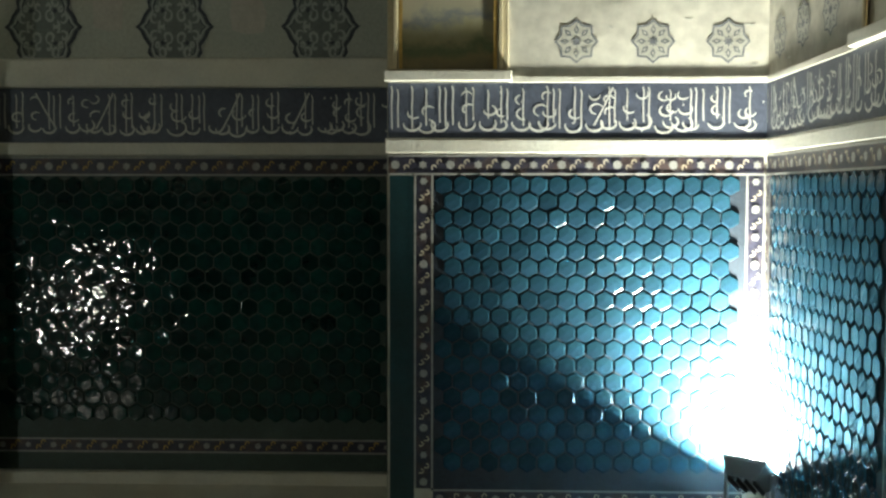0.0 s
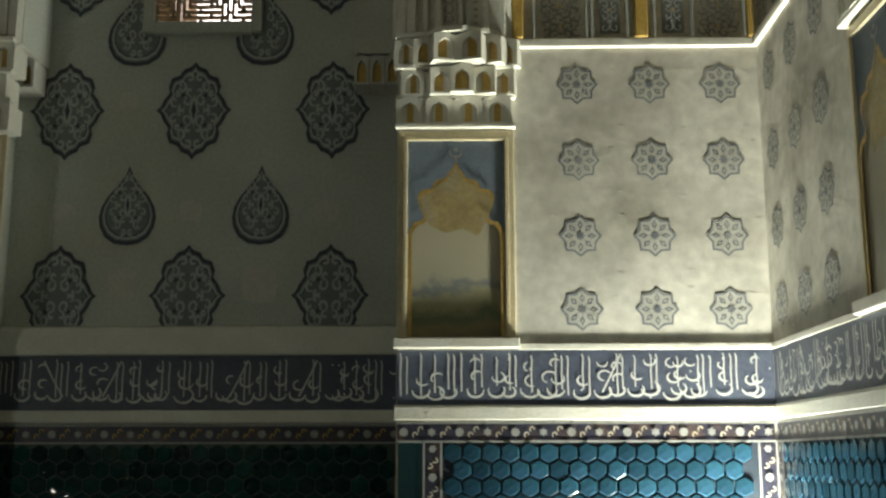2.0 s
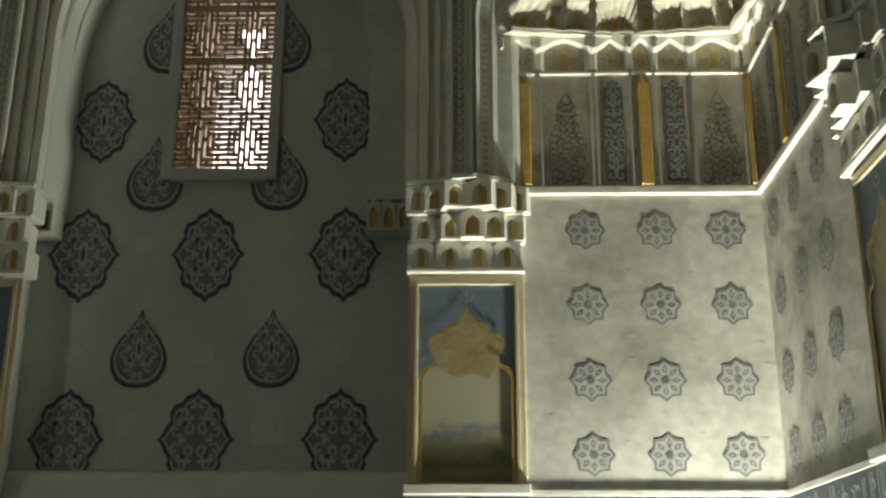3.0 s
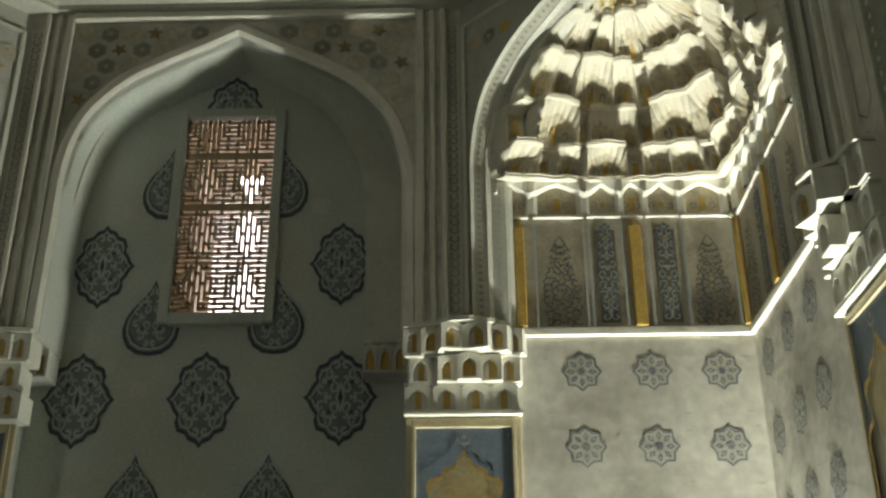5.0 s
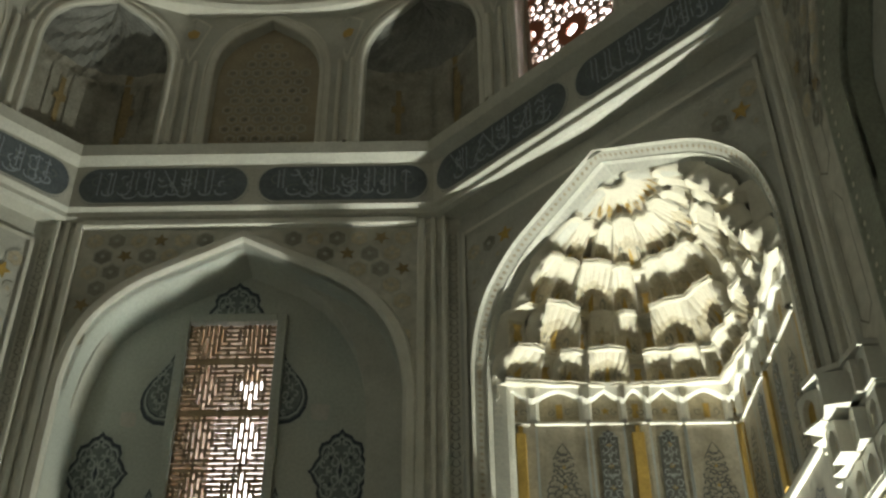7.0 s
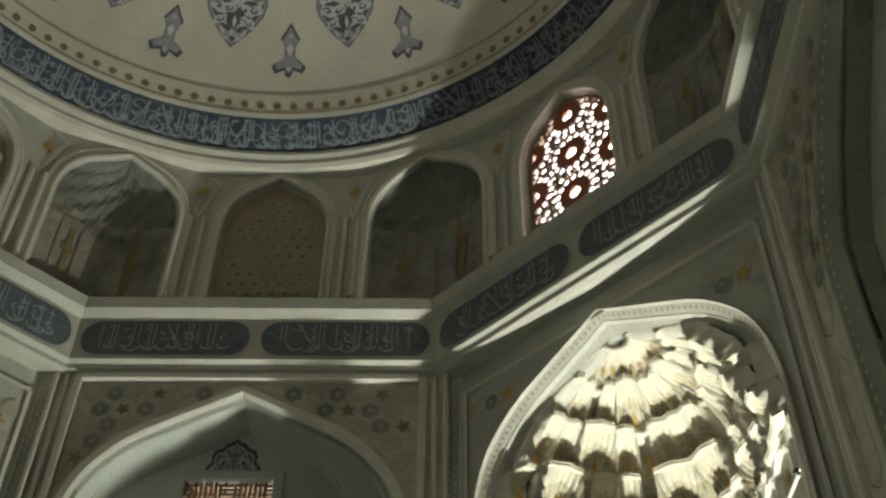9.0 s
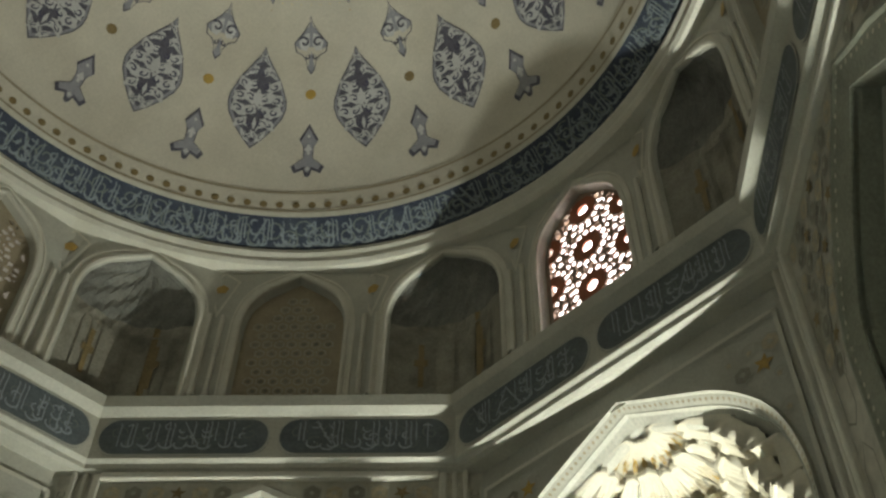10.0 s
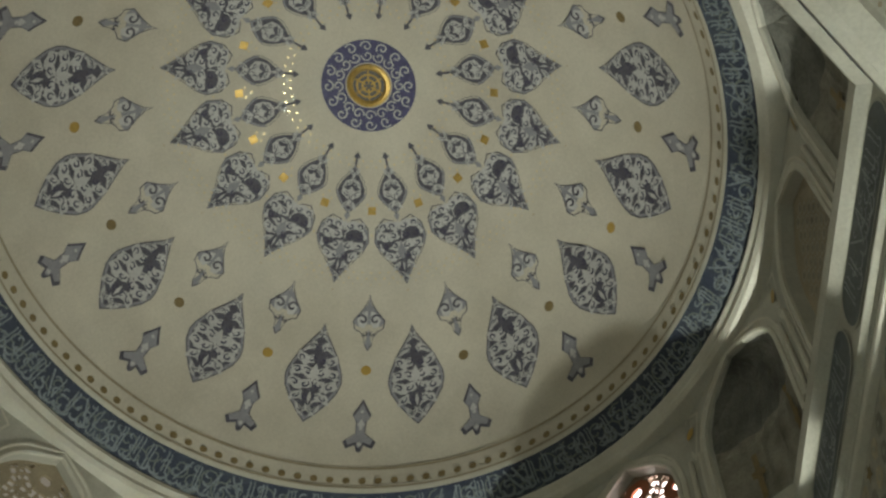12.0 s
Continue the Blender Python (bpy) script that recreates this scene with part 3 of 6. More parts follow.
def squinch_panels(wall, sg):
    """Painted bays with gilt colonnettes between the ledge and the corner vault."""
    z0, z1, y = 3.576, 4.18, H
    bm = bmesh.new()
    box(bm, *sorted((sg * 1.40, sg * 2.6)), y - 0.006, y + 0.01, z0, z1)
    part("painted_ground", bm, "panel", wall, "brown painted ground")
    cols = [(1.44, 1.517), (2.019, 2.105), (2.548, 2.60)]
    for a, b in cols:
        bm = bmesh.new()
        c = (a + b) / 2
        box(bm, *sorted((sg * (a + 0.012), sg * (b - 0.012))), y - 0.028, y, z0, z1 - 0.06, bevel=0.006)
        box(bm, *sorted((sg * (c - 0.012), sg * (c + 0.012))), y - 0.026, y, z1 - 0.07, z1 - 0.02, bevel=0.004)
        part("colonnette", bm, "goldpaint", wall, "ochre gold colonnette")
    rng = random.Random(5)
    for a, b, dark in ((1.574, 1.789, 0), (1.847, 1.981, 1), (2.142, 2.282, 1), (2.319, 2.530, 0)):
        c, w = (a + b) / 2, (b - a)
        fl = Flat()
        for q in (a - 0.016, b + 0.016):
            fl.rect(q - 0.005, q + 0.005, z0, z1 - 0.03, 0.016, 1)
        if dark:
            fl.rect(a + 0.02, b - 0.02, z0 + 0.02, z1 - 0.08, 0.008, 0)
            fl.poly(star(c, z1 - 0.075, 0.035, 6, 0.7), 0.008, 0)
            for i in range(9):
                zz = z0 + 0.05 + i * 0.057
                for sx in (-1, 1):
                    fl.stroke([(c + sx * (0.004 + p[0]), zz + p[1]) for p in spiral(0.020, 0.0, 0.024, 0.9, 2.4 - i)], 0.0045, 0.011, 1)
                    fl.stroke([(c, zz + 0.026), (c + sx * 0.017, zz + 0.045), (c + sx * 0.034, zz + 0.030)], 0.0035, 0.011, 1)
                fl.ring(star(c, zz + 0.028, 0.014, 4, 0.6), star(c, zz + 0.028, 0.009, 4, 0.6), 0.012, 2 if i % 2 else 1)
        else:
            for i in range(13):
                zz = z0 + 0.02 + i * 0.034
                r = w * (0.42 if i < 7 else 0.40 - 0.045 * (i - 6))
                for s in (-1, 1):
                    fl.stroke(spiral(c + s * r * 0.30, zz, r * 0.32, 0.9, rng.uniform(0, 6), s, 8), 0.007, 0.009, 0)
                    fl.stroke(spiral(c + s * r * 0.78, zz + 0.012, r * 0.30, 0.8, rng.uniform(0, 6), -s, 8), 0.007, 0.009, 0)
                    fl.poly(star(c + s * r * 0.55, zz, 0.008, 5, 0.6, i), 0.010, 0)
                fl.poly(star(c, zz, 0.010, 6, 0.6), 0.010, 2 if i % 3 == 1 else 0)
            fl.stroke([(c - 0.05, z0 + 0.40), (c - 0.02, z0 + 0.46), (c, z0 + 0.49), (c + 0.02, z0 + 0.46), (c + 0.05, z0 + 0.40)], 0.006, 0.009, 0)
        fl.lay("painted_bay", lambda u, v, h: (sg * u, y - 0.006 - h, v), ["paneldark", "medline", "goldpaint"], wall, "dark arabesque painted bay")
    bm = bmesh.new()
    for a, b in ((1.40, 1.53), (1.555, 1.81), (1.828, 2.0), (2.01, 2.115), (2.128, 2.298), (2.306, 2.54), (2.545, 2.60)):
        box(bm, *sorted((sg * a, sg * b)), y - 0.022, y, z1 - 0.012, z1 + 0.004, bevel=0.004)
    part("capital_moulding", bm, "trim", wall, "white moulding over the painted bays")
    # a row of flat niches with pointed hoods stands on the moulding and carries the vault
    for i, (a, b) in enumerate(((1.36, 1.54), (1.54, 1.818), (1.818, 2.004), (2.004, 2.121), (2.121, 2.302), (2.302, 2.542), (2.542, 2.60))):
        v, f, slots = [], [], []
        NA, NV, LO = 14, 8, 3
        tall = 4.376 - z1
        for r in range(NV + 1):
            for c in range(NA + 1):
                q = c / NA * 2 - 1
                st = 0.82 - 0.40 * abs(q) ** (1.0 if i % 2 == 0 else 1.6)
                vv = st * r / LO if r <= LO else st + (1 - st) * (r - LO) / (NV - LO)
                o = max(0.0, (vv - st) / (1 - st))
                out = 0.014 + (0.026 if abs(q) > 0.80 else 0.0) * (1 - o) + (0.026 if o > 0 else 0.0) * (1 - o) + 0.040 * o
                v.append((sg * ((a + b) / 2 + q * (b - a) / 2), y - out, z1 + 0.004 + tall * vv))
        for r in range(NV):
            for c in range(NA):
                k = r * (NA + 1) + c
                f.append((k, k + 1, k + NA + 2, k + NA + 1))
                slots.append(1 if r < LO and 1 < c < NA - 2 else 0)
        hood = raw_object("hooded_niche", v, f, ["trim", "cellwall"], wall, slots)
        fl = Flat()
        c = (a + b) / 2
        if i % 2:
            fl.rect(c - 0.016, c + 0.016, z1 + 0.02, z1 + 0.10, 0.003, 0)
        else:
            fl.poly(star(c, z1 + 0.06, 0.022, 5, 0.5), 0.003, 0)
        for s in (-1, 1):
            fl.stroke(spiral(c + s * min(0.045, (b - a) * 0.25), z1 + 0.055, 0.022, 0.9, i, s, 8), 0.006, 0.002, 1)
        fl.lay("niche_paint", lambda u, v, h: (sg * u, y - 0.015 - h, v), ["goldpaint", "nichepaint"], hood)



for k, sg in ((0, 1), (1, -1), (0, -1), (1, 1), (3, 1), (3, -1)):
    pier_dado(WALL[k], sg, (k, sg) in ((0, 1), (1, -1)), 11 + k * 3 + sg, 1.03 if (k, sg) == (0, -1) else (0.915 if k == 0 else 0.93))
    star_panel(WALL[k], sg)
    plaster_ticks(WALL[k], sg)
    gold_panel(WALL[k], sg, -0.06 if k == 1 else 0.0)
    ledge(WALL[k], sg)
    squinch_panels(WALL[k], sg)


# ---- corner vaults ----
def diag(u, w, z):
    """From a corner's own frame (u along the diagonal wall, w out from the hall's axis) to the hall."""
    return ((w + u) / S2, (w - u) / S2, z)


W_ARCH, W_IN = C_ARCH / S2, 3.990 / S2
OUTER = arch_curve(0.905, 4.46, 5.375, 16)
INNER = arch_curve(0.795, 4.43, 5.285, 16)


def over_arch(curve, x, z, gap):
    """Whether a point lies clear above an arch."""
    return z > float(np.interp(x, [p[0] for p in curve], [p[1] for p in curve], left=4.4, right=4.4)) + gap + 0.05 * abs(x)


def corner_wall(k):
    v, f, s = [], [], []

    def quad(a, b, c, d, slot=0):
        i = len(v)
        v.extend((a, b, c, d))
        f.append((i, i + 1, i + 2, i + 3))
        s.append(slot)
    e, top, foot = 1.04, 5.60, 3.572
    out = [(-0.905, foot)] + OUTER + [(0.905, foot)]
    inn = [(-0.795, foot)] + INNER + [(0.795, foot)]
    for sg in (-1, 1):
        quad(diag(sg * e, W_ARCH, foot), diag(sg * 0.905, W_ARCH, foot), diag(sg * 0.905, W_ARCH, top), diag(sg * e, W_ARCH, top))
    for a, b in zip(OUTER, OUTER[1:]):
        quad(diag(a[0], W_ARCH, a[1]), diag(b[0], W_ARCH, b[1]), diag(b[0], W_ARCH, top), diag(a[0], W_ARCH, top))
    ob = raw_object("corner_wall", v, f, ["stone"], None, s, weld=True)
    tagged(ob, "diagonal wall over a corner with a pointed arch", "wall", kind="structure")
    # the stepped ring of the arch
    steps = [(0.0, W_ARCH - 0.035), (0.03, W_ARCH - 0.035), (0.05, W_ARCH - 0.012), (0.42, W_ARCH + 0.03), (0.48, W_ARCH + 0.03), (0.52, W_ARCH + 0.06), (0.95, W_IN - 0.02), (1.0, W_IN), (1.0, W_IN + 0.03)]
    v, f, s = [], [], []
    for t, w in [(-0.05, W_ARCH + 0.01)] + steps:
        v += [diag(a[0] + (b[0] - a[0]) * t, w, a[1] + (b[1] - a[1]) * t) for a, b in zip(out, inn)]
    n = len(out)
    for r in range(len(steps)):
        for i in range(n - 1):
            f.append((r * n + i, r * n + i + 1, (r + 1) * n + i + 1, (r + 1) * n + i))
            s.append(0)
    part_ob = raw_object("arch_ring", v, f, ["corniceplaster"], ob, s)
    tagged(part_ob, "white moulded arch ring")

    def ring_map(u, q, h):
        # u: place along the ring, q: across it
        i = min(max(int(u), 0), n - 2)
        t = u - i
        o = [out[i][c] + (out[i + 1][c] - out[i][c]) * t for c in (0, 1)]
        p = [inn[i][c] + (inn[i + 1][c] - inn[i][c]) * t for c in (0, 1)]
        w = np.interp(q, [a for a, _ in steps], [b for _, b in steps])
        return diag(o[0] + (p[0] - o[0]) * q, w - h, o[1] + (p[1] - o[1]) * q)
    # equal steps along the ring
    acc = [0.0]
    for a, b in zip(out, out[1:]):
        acc.append(acc[-1] + math.hypot(b[0] - a[0], b[1] - a[1]))
    fl = Flat()
    total = acc[-1]
    d = 0.02
    while d < total - 0.02:
        u = float(np.interp(d, acc, range(n)))
        du = float(np.interp(d + 0.011, acc, range(n))) - u
        fl.poly([(u - du, 0.23), (u, 0.14), (u + du, 0.23), (u, 0.32)], 0.004, 0)
        for q0 in (0.62, 0.78):
            fl.poly([(u - 0.9 * du, q0), (u + du * 0.2, q0 - 0.07), (u + du, q0 + 0.02), (u - 0.2 * du, q0 + 0.07)], 0.004, 1)
        d += 0.036
    fl.lay("ring_pattern", ring_map, ["tan", "stone"], ob, "small dark diamonds along the ring")
    # spandrel ornament and frame
    fl = Flat()
    rng = random.Random(3)
    for i in range(-8, 9):
        for jj in range(9):
            u, z = (i + 0.5 * (jj % 2)) * 0.118, 4.50 + jj * 0.100
            if not over_arch(OUTER, u, z, 0.075) or z > 5.29 or abs(u) > 0.90:
                continue
            kind = (i * 2 + jj) % 5
            if kind == 0:
                fl.poly(star(u, z, 0.058, 5, 0.45, 0.4 * i), 0.008, 0)
            elif kind in (1, 3):
                fl.poly(star(u, z, 0.050, 6, 0.87), 0.006, 2 if kind == 1 else 1)
                fl.ring(star(u, z, 0.060, 6, 0.87), star(u, z, 0.050, 6, 0.87), 0.008, 3)
                fl.poly(star(u, z, 0.020, 6, 0.5), 0.009, 3)
            else:
                fl.stroke(spiral(u, z, 0.060, 0.8, rng.uniform(0, 6)), 0.012, 0.007, 3)
                fl.poly(star(u, z, 0.022, 5, 0.5), 0.007, 2)
    fl.lay("spandrel_ornament", lambda u, v, h: diag(u, W_ARCH - h, v), ["goldpaint", "nichepaint", "cellwall", "plasterlight"], ob, "faded gilt stars and dark rosettes")
    fl = Flat()
    for sg in (-1, 1):
        fl.rect(sg * 0.95 - 0.012, sg * 0.95 + 0.012, 3.6, 5.36, 0.022, 0)
        fl.rect(sg * 0.985 - 0.014, sg * 0.985 + 0.014, 3.6, 5.42, 0.010, 1)
    fl.rect(-0.96, 0.96, 5.34, 5.365, 0.022, 0)
    fl.lay("spandrel_frame", lambda u, v, h: diag(u, W_ARCH - h, v), ["trim", "stone"], ob, "pale frame round the spandrels")
    ob.matrix_world = rot(k)
    return ob


TIERS = [(4.19, 0.93), (4.372, 0.885), (4.545, 0.83), (4.775, 0.74), (4.995, 0.57), (5.155, 0.35), (5.25, 0.10)]


def reach(th, level):
    """Distance from the middle of the corner arch to the vault's line: square low down, round higher up."""
    sq = 0.625 / math.cos(math.pi / 4 - abs(th))
    return sq + (0.78 - sq) * min(1.0, level * 0.3)


def vault_point(th, r, z):
    wc = 3.95 / S2
    return diag(r * math.sin(th), wc + r * math.cos(th), z)


# kinds of cell along a tier: broad fluted shell, pointed narrow shell, flat gap with a painted urn
KIND_WIDTH = {"broad": 1.75, "narrow": 1.0, "gap": 0.62}
KIND_OUT = {"broad": 0.060, "narrow": 0.020, "gap": -0.032}
TIER_ROWS = [[], ["narrow", "gap", "narrow", "broad", "gap", "narrow"], ["gap", "broad", "gap", "narrow", "narrow"], ["narrow", "narrow", "broad", "narrow", "gap", "narrow"], ["narrow", "narrow", "gap", "narrow", "broad"], ["narrow", "narrow"]]
TIER_COUNT = [0, 15, 14, 13, 12, 10]
VAULT_TH = radians(93)


def tier_layout(j):
    """Cells of a tier as (start angle, end angle, kind), mirrored about the middle of the corner."""
    n, row = TIER_COUNT[j], TIER_ROWS[j]
    kinds = [row[min(i, n - 1 - i) % len(row)] for i in range(n)]
    total = sum(KIND_WIDTH[k] for k in kinds)
    out, at = [], -VAULT_TH
    for k in kinds:
        nxt = at + 2 * VAULT_TH * KIND_WIDTH[k] / total
        out.append((at, nxt, k))
        at = nxt
    return out


def hood_start(q, kind):
    if kind == "gap":
        return 0.80
    return 0.34 - 0.20 * min(abs(q), 1) ** 1.6


def lip_reach(th, q, j, kind):
    """Reach of a tier's top edge, a star in plan."""
    rl, rh = reach(th, j) * TIERS[j][1], reach(th, j + 1) * TIERS[j + 1][1]
    point = {"broad": 0.030, "narrow": 0.022, "gap": -0.012}[kind]
    return min(rh, rl - 0.02) - KIND_OUT[kind] * 0.8 - point * (1 - abs(q))


def cell_surface(q, vv, ta, tb, j, kind):
    """Angle and reach of a muqarnas cell's face: a hollow shaft under a fluted shell that leans out."""
    th = ta + (tb - ta) * (q + 1) / 2
    rl = reach(th, j) * TIERS[j][1]
    hollow = {"broad": 0.075, "narrow": 0.068, "gap": 0.010}[kind]
    shaft = rl - KIND_OUT[kind] + hollow * (1 - q * q) ** 0.6
    lip = lip_reach(th, q, j, kind)
    st = hood_start(q, kind)
    o = max(0.0, (vv - st) / (1 - st))
    lean = 0.45 * o + 0.55 * o ** 2
    flute = 0.0
    if kind != "gap":
        fan = q / (0.45 + 0.55 * o)
        wave = abs(math.cos(fan * math.pi * (2.5 if kind == "broad" else 1.5)))
        flute = (0.022 if kind == "broad" else 0.016) * wave ** 0.7 * math.sin(math.pi * min(1.0, o * 0.95)) ** 0.8 * (o > 0)
    return th, shaft + (lip - shaft) * lean - flute


def muqarnas(k):
    holder = new("muqarnas_vault")
    tagged(holder, "white muqarnas half vault with gilt cells in a corner", "vault", "corner vaults")
    TH = VAULT_TH
    for j in range(1, 6):
        (z0, k0), (z1, k1) = TIERS[j], TIERS[j + 1]
        for ta, tb, kind in tier_layout(j):
            v, f, s = [], [], []
            NA, LO, NV = {"broad": (50, 3, 16), "narrow": (30, 3, 14), "gap": (8, 3, 6)}[kind]
            for b in range(NV + 1):
                for a in range(-1, NA + 2):
                    q = min(max(a / NA * 2 - 1, -1), 1)
                    st = hood_start(q, kind)
                    vv = st * b / LO if b <= LO else st + (1 - st) * (b - LO) / (NV - LO)
                    th, r = cell_surface(q, vv, ta, tb, j, kind)
                    if a in (-1, NA + 1):
                        r += 0.13
                    v.append(vault_point(th, r, z0 + (z1 - z0) * vv))
            W = NA + 3
            for b in range(NV):
                for a in range(NA + 2):
                    c = b * W + a
                    f.append((c, c + 1, c + W + 1, c + W))
                    q = min(max((a - 0.5) / NA * 2 - 1, -1), 1)
                    st = hood_start(q, kind)
                    vv = st * (b + 0.5) / LO if b < LO else st + (1 - st) * (b + 0.5 - LO) / (NV - LO)
                    # brown cell paint, carried up the hood to darken its shaded lower part too
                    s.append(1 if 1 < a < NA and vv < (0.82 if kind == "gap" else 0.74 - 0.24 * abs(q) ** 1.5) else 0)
            o = vault_point(0, 0, 0)
            for a in range(NA + 2):
                # the block's top is closed back to the wall
                c = NV * W + a
                k9 = len(v)
                for e in (c, c + 1):
                    p = v[e]
                    d = math.hypot(p[0] - o[0], p[1] - o[1]) or 1
                    v.append((p[0] + (p[0] - o[0]) / d * 0.19, p[1] + (p[1] - o[1]) / d * 0.19, p[2]))
                f.append((c, c + 1, k9 + 1, k9))
                s.append(0)
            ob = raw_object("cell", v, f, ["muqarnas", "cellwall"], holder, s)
            me = ob.data
            me.polygons.foreach_set("use_smooth", [True] * len(me.polygons))
            # gilt drop or urn painted in the cell, with dark scrolls beside it
            tm, span = (ta + tb) / 2, tb - ta
            fl = Flat()
            hh, ww = (z1 - z0) * (0.34 if kind == "gap" else 0.24), span * {"broad": 0.055, "narrow": 0.09, "gap": 0.24}[kind]
            zc = z0 + (z1 - z0) * (0.44 if kind == "gap" else 0.30)
            if kind == "gap":
                fl.poly([(-ww * 0.5, -hh), (ww * 0.5, -hh), (ww, -hh * 0.3), (ww * 0.6, hh * 0.2), (ww, hh * 0.7), (-ww, hh * 0.7), (-ww * 0.6, hh * 0.2), (-ww, -hh * 0.3)], 0.006, 0)
            else:
                fl.poly([(-ww, -hh * 0.7), (ww, -hh * 0.7), (ww, hh * 0.3), (0, hh), (-ww, hh * 0.3)], 0.006, 0)
                for sx in (-1, 1):
                    fl.stroke([(sx * span * 0.24 + p[0], p[1]) for p in spiral(0, 0, min(span * 0.10, 0.05), 1.0, j + sx, sx, 8)], span * 0.03, 0.005, 1)

            def laid(u, q, h, ta=ta, tb=tb, tm=tm, span=span, zc=zc, z0=z0, z1=z1, j=j, kind=kind):
                vv = min(max((zc + q - z0) / (z1 - z0), 0), 1)
                return vault_point(tm + u, cell_surface(max(-1, min(1, u / span * 2)), vv, ta, tb, j, kind)[1] - h - 0.006, zc + q)
            fl.lay("gilt_drop", laid, ["goldpaint", "nichepaint"], ob)
        # thin white cornice along the tier's foot, following the edge of the tier below
        pts = []
        if j == 1:
            for a in range(91):
                th = -TH + 2 * TH * a / 90
                pts.append((th, reach(th, 1) * k0 - 0.004 - 0.012 * abs((a % 6) / 3 - 1)))
        else:
            for ta, tb, kind in tier_layout(j - 1):
                for q in (-1.0, -0.5, 0.0, 0.5, 1.0):
                    th = ta + (tb - ta) * (q + 1) / 2
                    pts.append((th, lip_reach(th, q, j - 1, kind)))
        v, f = [], []
        for th, r in pts:
            for dr, zz in ((0.05, -0.006), (-0.004, -0.014), (-0.014, -0.006), (-0.014, 0.000), (-0.004, 0.003), (-0.018, 0.008), (-0.018, 0.016), (0.05, 0.018)):
                v.append(vault_point(th, r + dr, z0 + zz))
        for a in range(len(pts) - 1):
            for c in range(7):
                f.append((a * 8 + c, a * 8 + c + 1, (a + 1) * 8 + c + 1, (a + 1) * 8 + c))
        raw_object("tier_cornice", v, f, "muqarnas", holder)
    # star at the crown
    v, f = [vault_point(0, 0.0, 5.30)], []
    m = 24
    for ring, (r, z) in enumerate(((0.06, 5.292), (0.14, 5.262), (0.235, 5.175))):
        for a in range(m + 1):
            th = -TH + 2 * TH * a / m
            v.append(vault_point(th, r * reach(th, 5) / 0.78 * (1 + 0.05 * (a % 2)), z))
    for a in range(m):
        f.append((0, 1 + a, 2 + a))
        for q in (0, 1):
            b = 1 + q * (m + 1) + a
            f.append((b, b + 1, b + m + 2, b + m + 1))
    raw_object("crown", v, f, "muqarnas", holder)
    fl = Flat()
    for i in range(13):
        th = -TH + 2 * TH * (i + 0.5) / 13
        fl.stroke([(th, 0.02), (th - 0.05, 0.07), (th + 0.04, 0.12), (th - 0.03, 0.17), (th, 0.215)], 0.030, 0.006, 0)
        for sg in (-1, 1):
            fl.stroke([(th, 0.10), (th + sg * 0.07, 0.13), (th + sg * 0.05, 0.165)], 0.022, 0.006, 1)
            fl.stroke([(th, 0.175), (th + sg * 0.06, 0.20), (th + sg * 0.02, 0.225)], 0.022, 0.006, 0)
    fl.lay("crown_gilding", lambda th, r, h: vault_point(th, r, float(np.interp(r, [0, 0.06, 0.14, 0.235], [5.30, 5.292, 5.262, 5.175])) - h), ["gold", "goldpaint"], holder, "gilt scrolls at the crown")
    holder.matrix_world = rot(k)
    return holder


def niche_block(bm, cx, w, z0, z1, front, back, turn, depth=0.022):
    """A small muqarnas block with a pointed niche cut into its face, turned about z; slots: 0 white, 1 gilt."""
    hw, hh = w / 2, z1 - z0
    half, sp, ap = hw * 0.62, hh * 0.50, hh * 0.80
    arch = [(-half, 0.08 * hh), (-half, sp), (-half * 0.75, sp + (ap - sp) * 0.55), (0, ap), (half * 0.75, sp + (ap - sp) * 0.55), (half, sp), (half, 0.08 * hh)]
    rim = [(-hw, 0), (-hw, sp), (-hw, hh * 0.9), (0, hh), (hw, hh * 0.9), (hw, sp), (hw, 0)]
    m = Matrix.Translation((cx[0], cx[1], z0)) @ Matrix.Rotation(turn, 4, "Z")

    def vtx(x, y, z):
        return bm.verts.new(m @ Vector((x, y, z)))
    A = [vtx(x, 0.0, z) for x, z in rim]
    B = [vtx(x, 0.0, z) for x, z in arch]
    C = [vtx(x * 0.9, depth, z) for x, z in arch]
    D = [vtx(x, back, z) for x, z in rim]
    n = len(arch)
    for i in range(n - 1):
        for P, Q, slot in ((A, B, 0), (B, C, 0), (D, A, 0)):
            bm.faces.new((P[i], P[i + 1], Q[i + 1], Q[i])).material_index = slot
    bm.faces.new((A[n - 1], A[0], B[0], B[n - 1]))
    bm.faces.new((B[n - 1], B[0], C[0], C[n - 1]))
    bm.faces.new((D[n - 1], D[0], A[0], A[n - 1]))
    bm.faces.new(C).material_index = 1
    # a flat top slab closes the block
    bm.faces.new((A[2], A[3], A[4], D[4], D[3], D[2]))


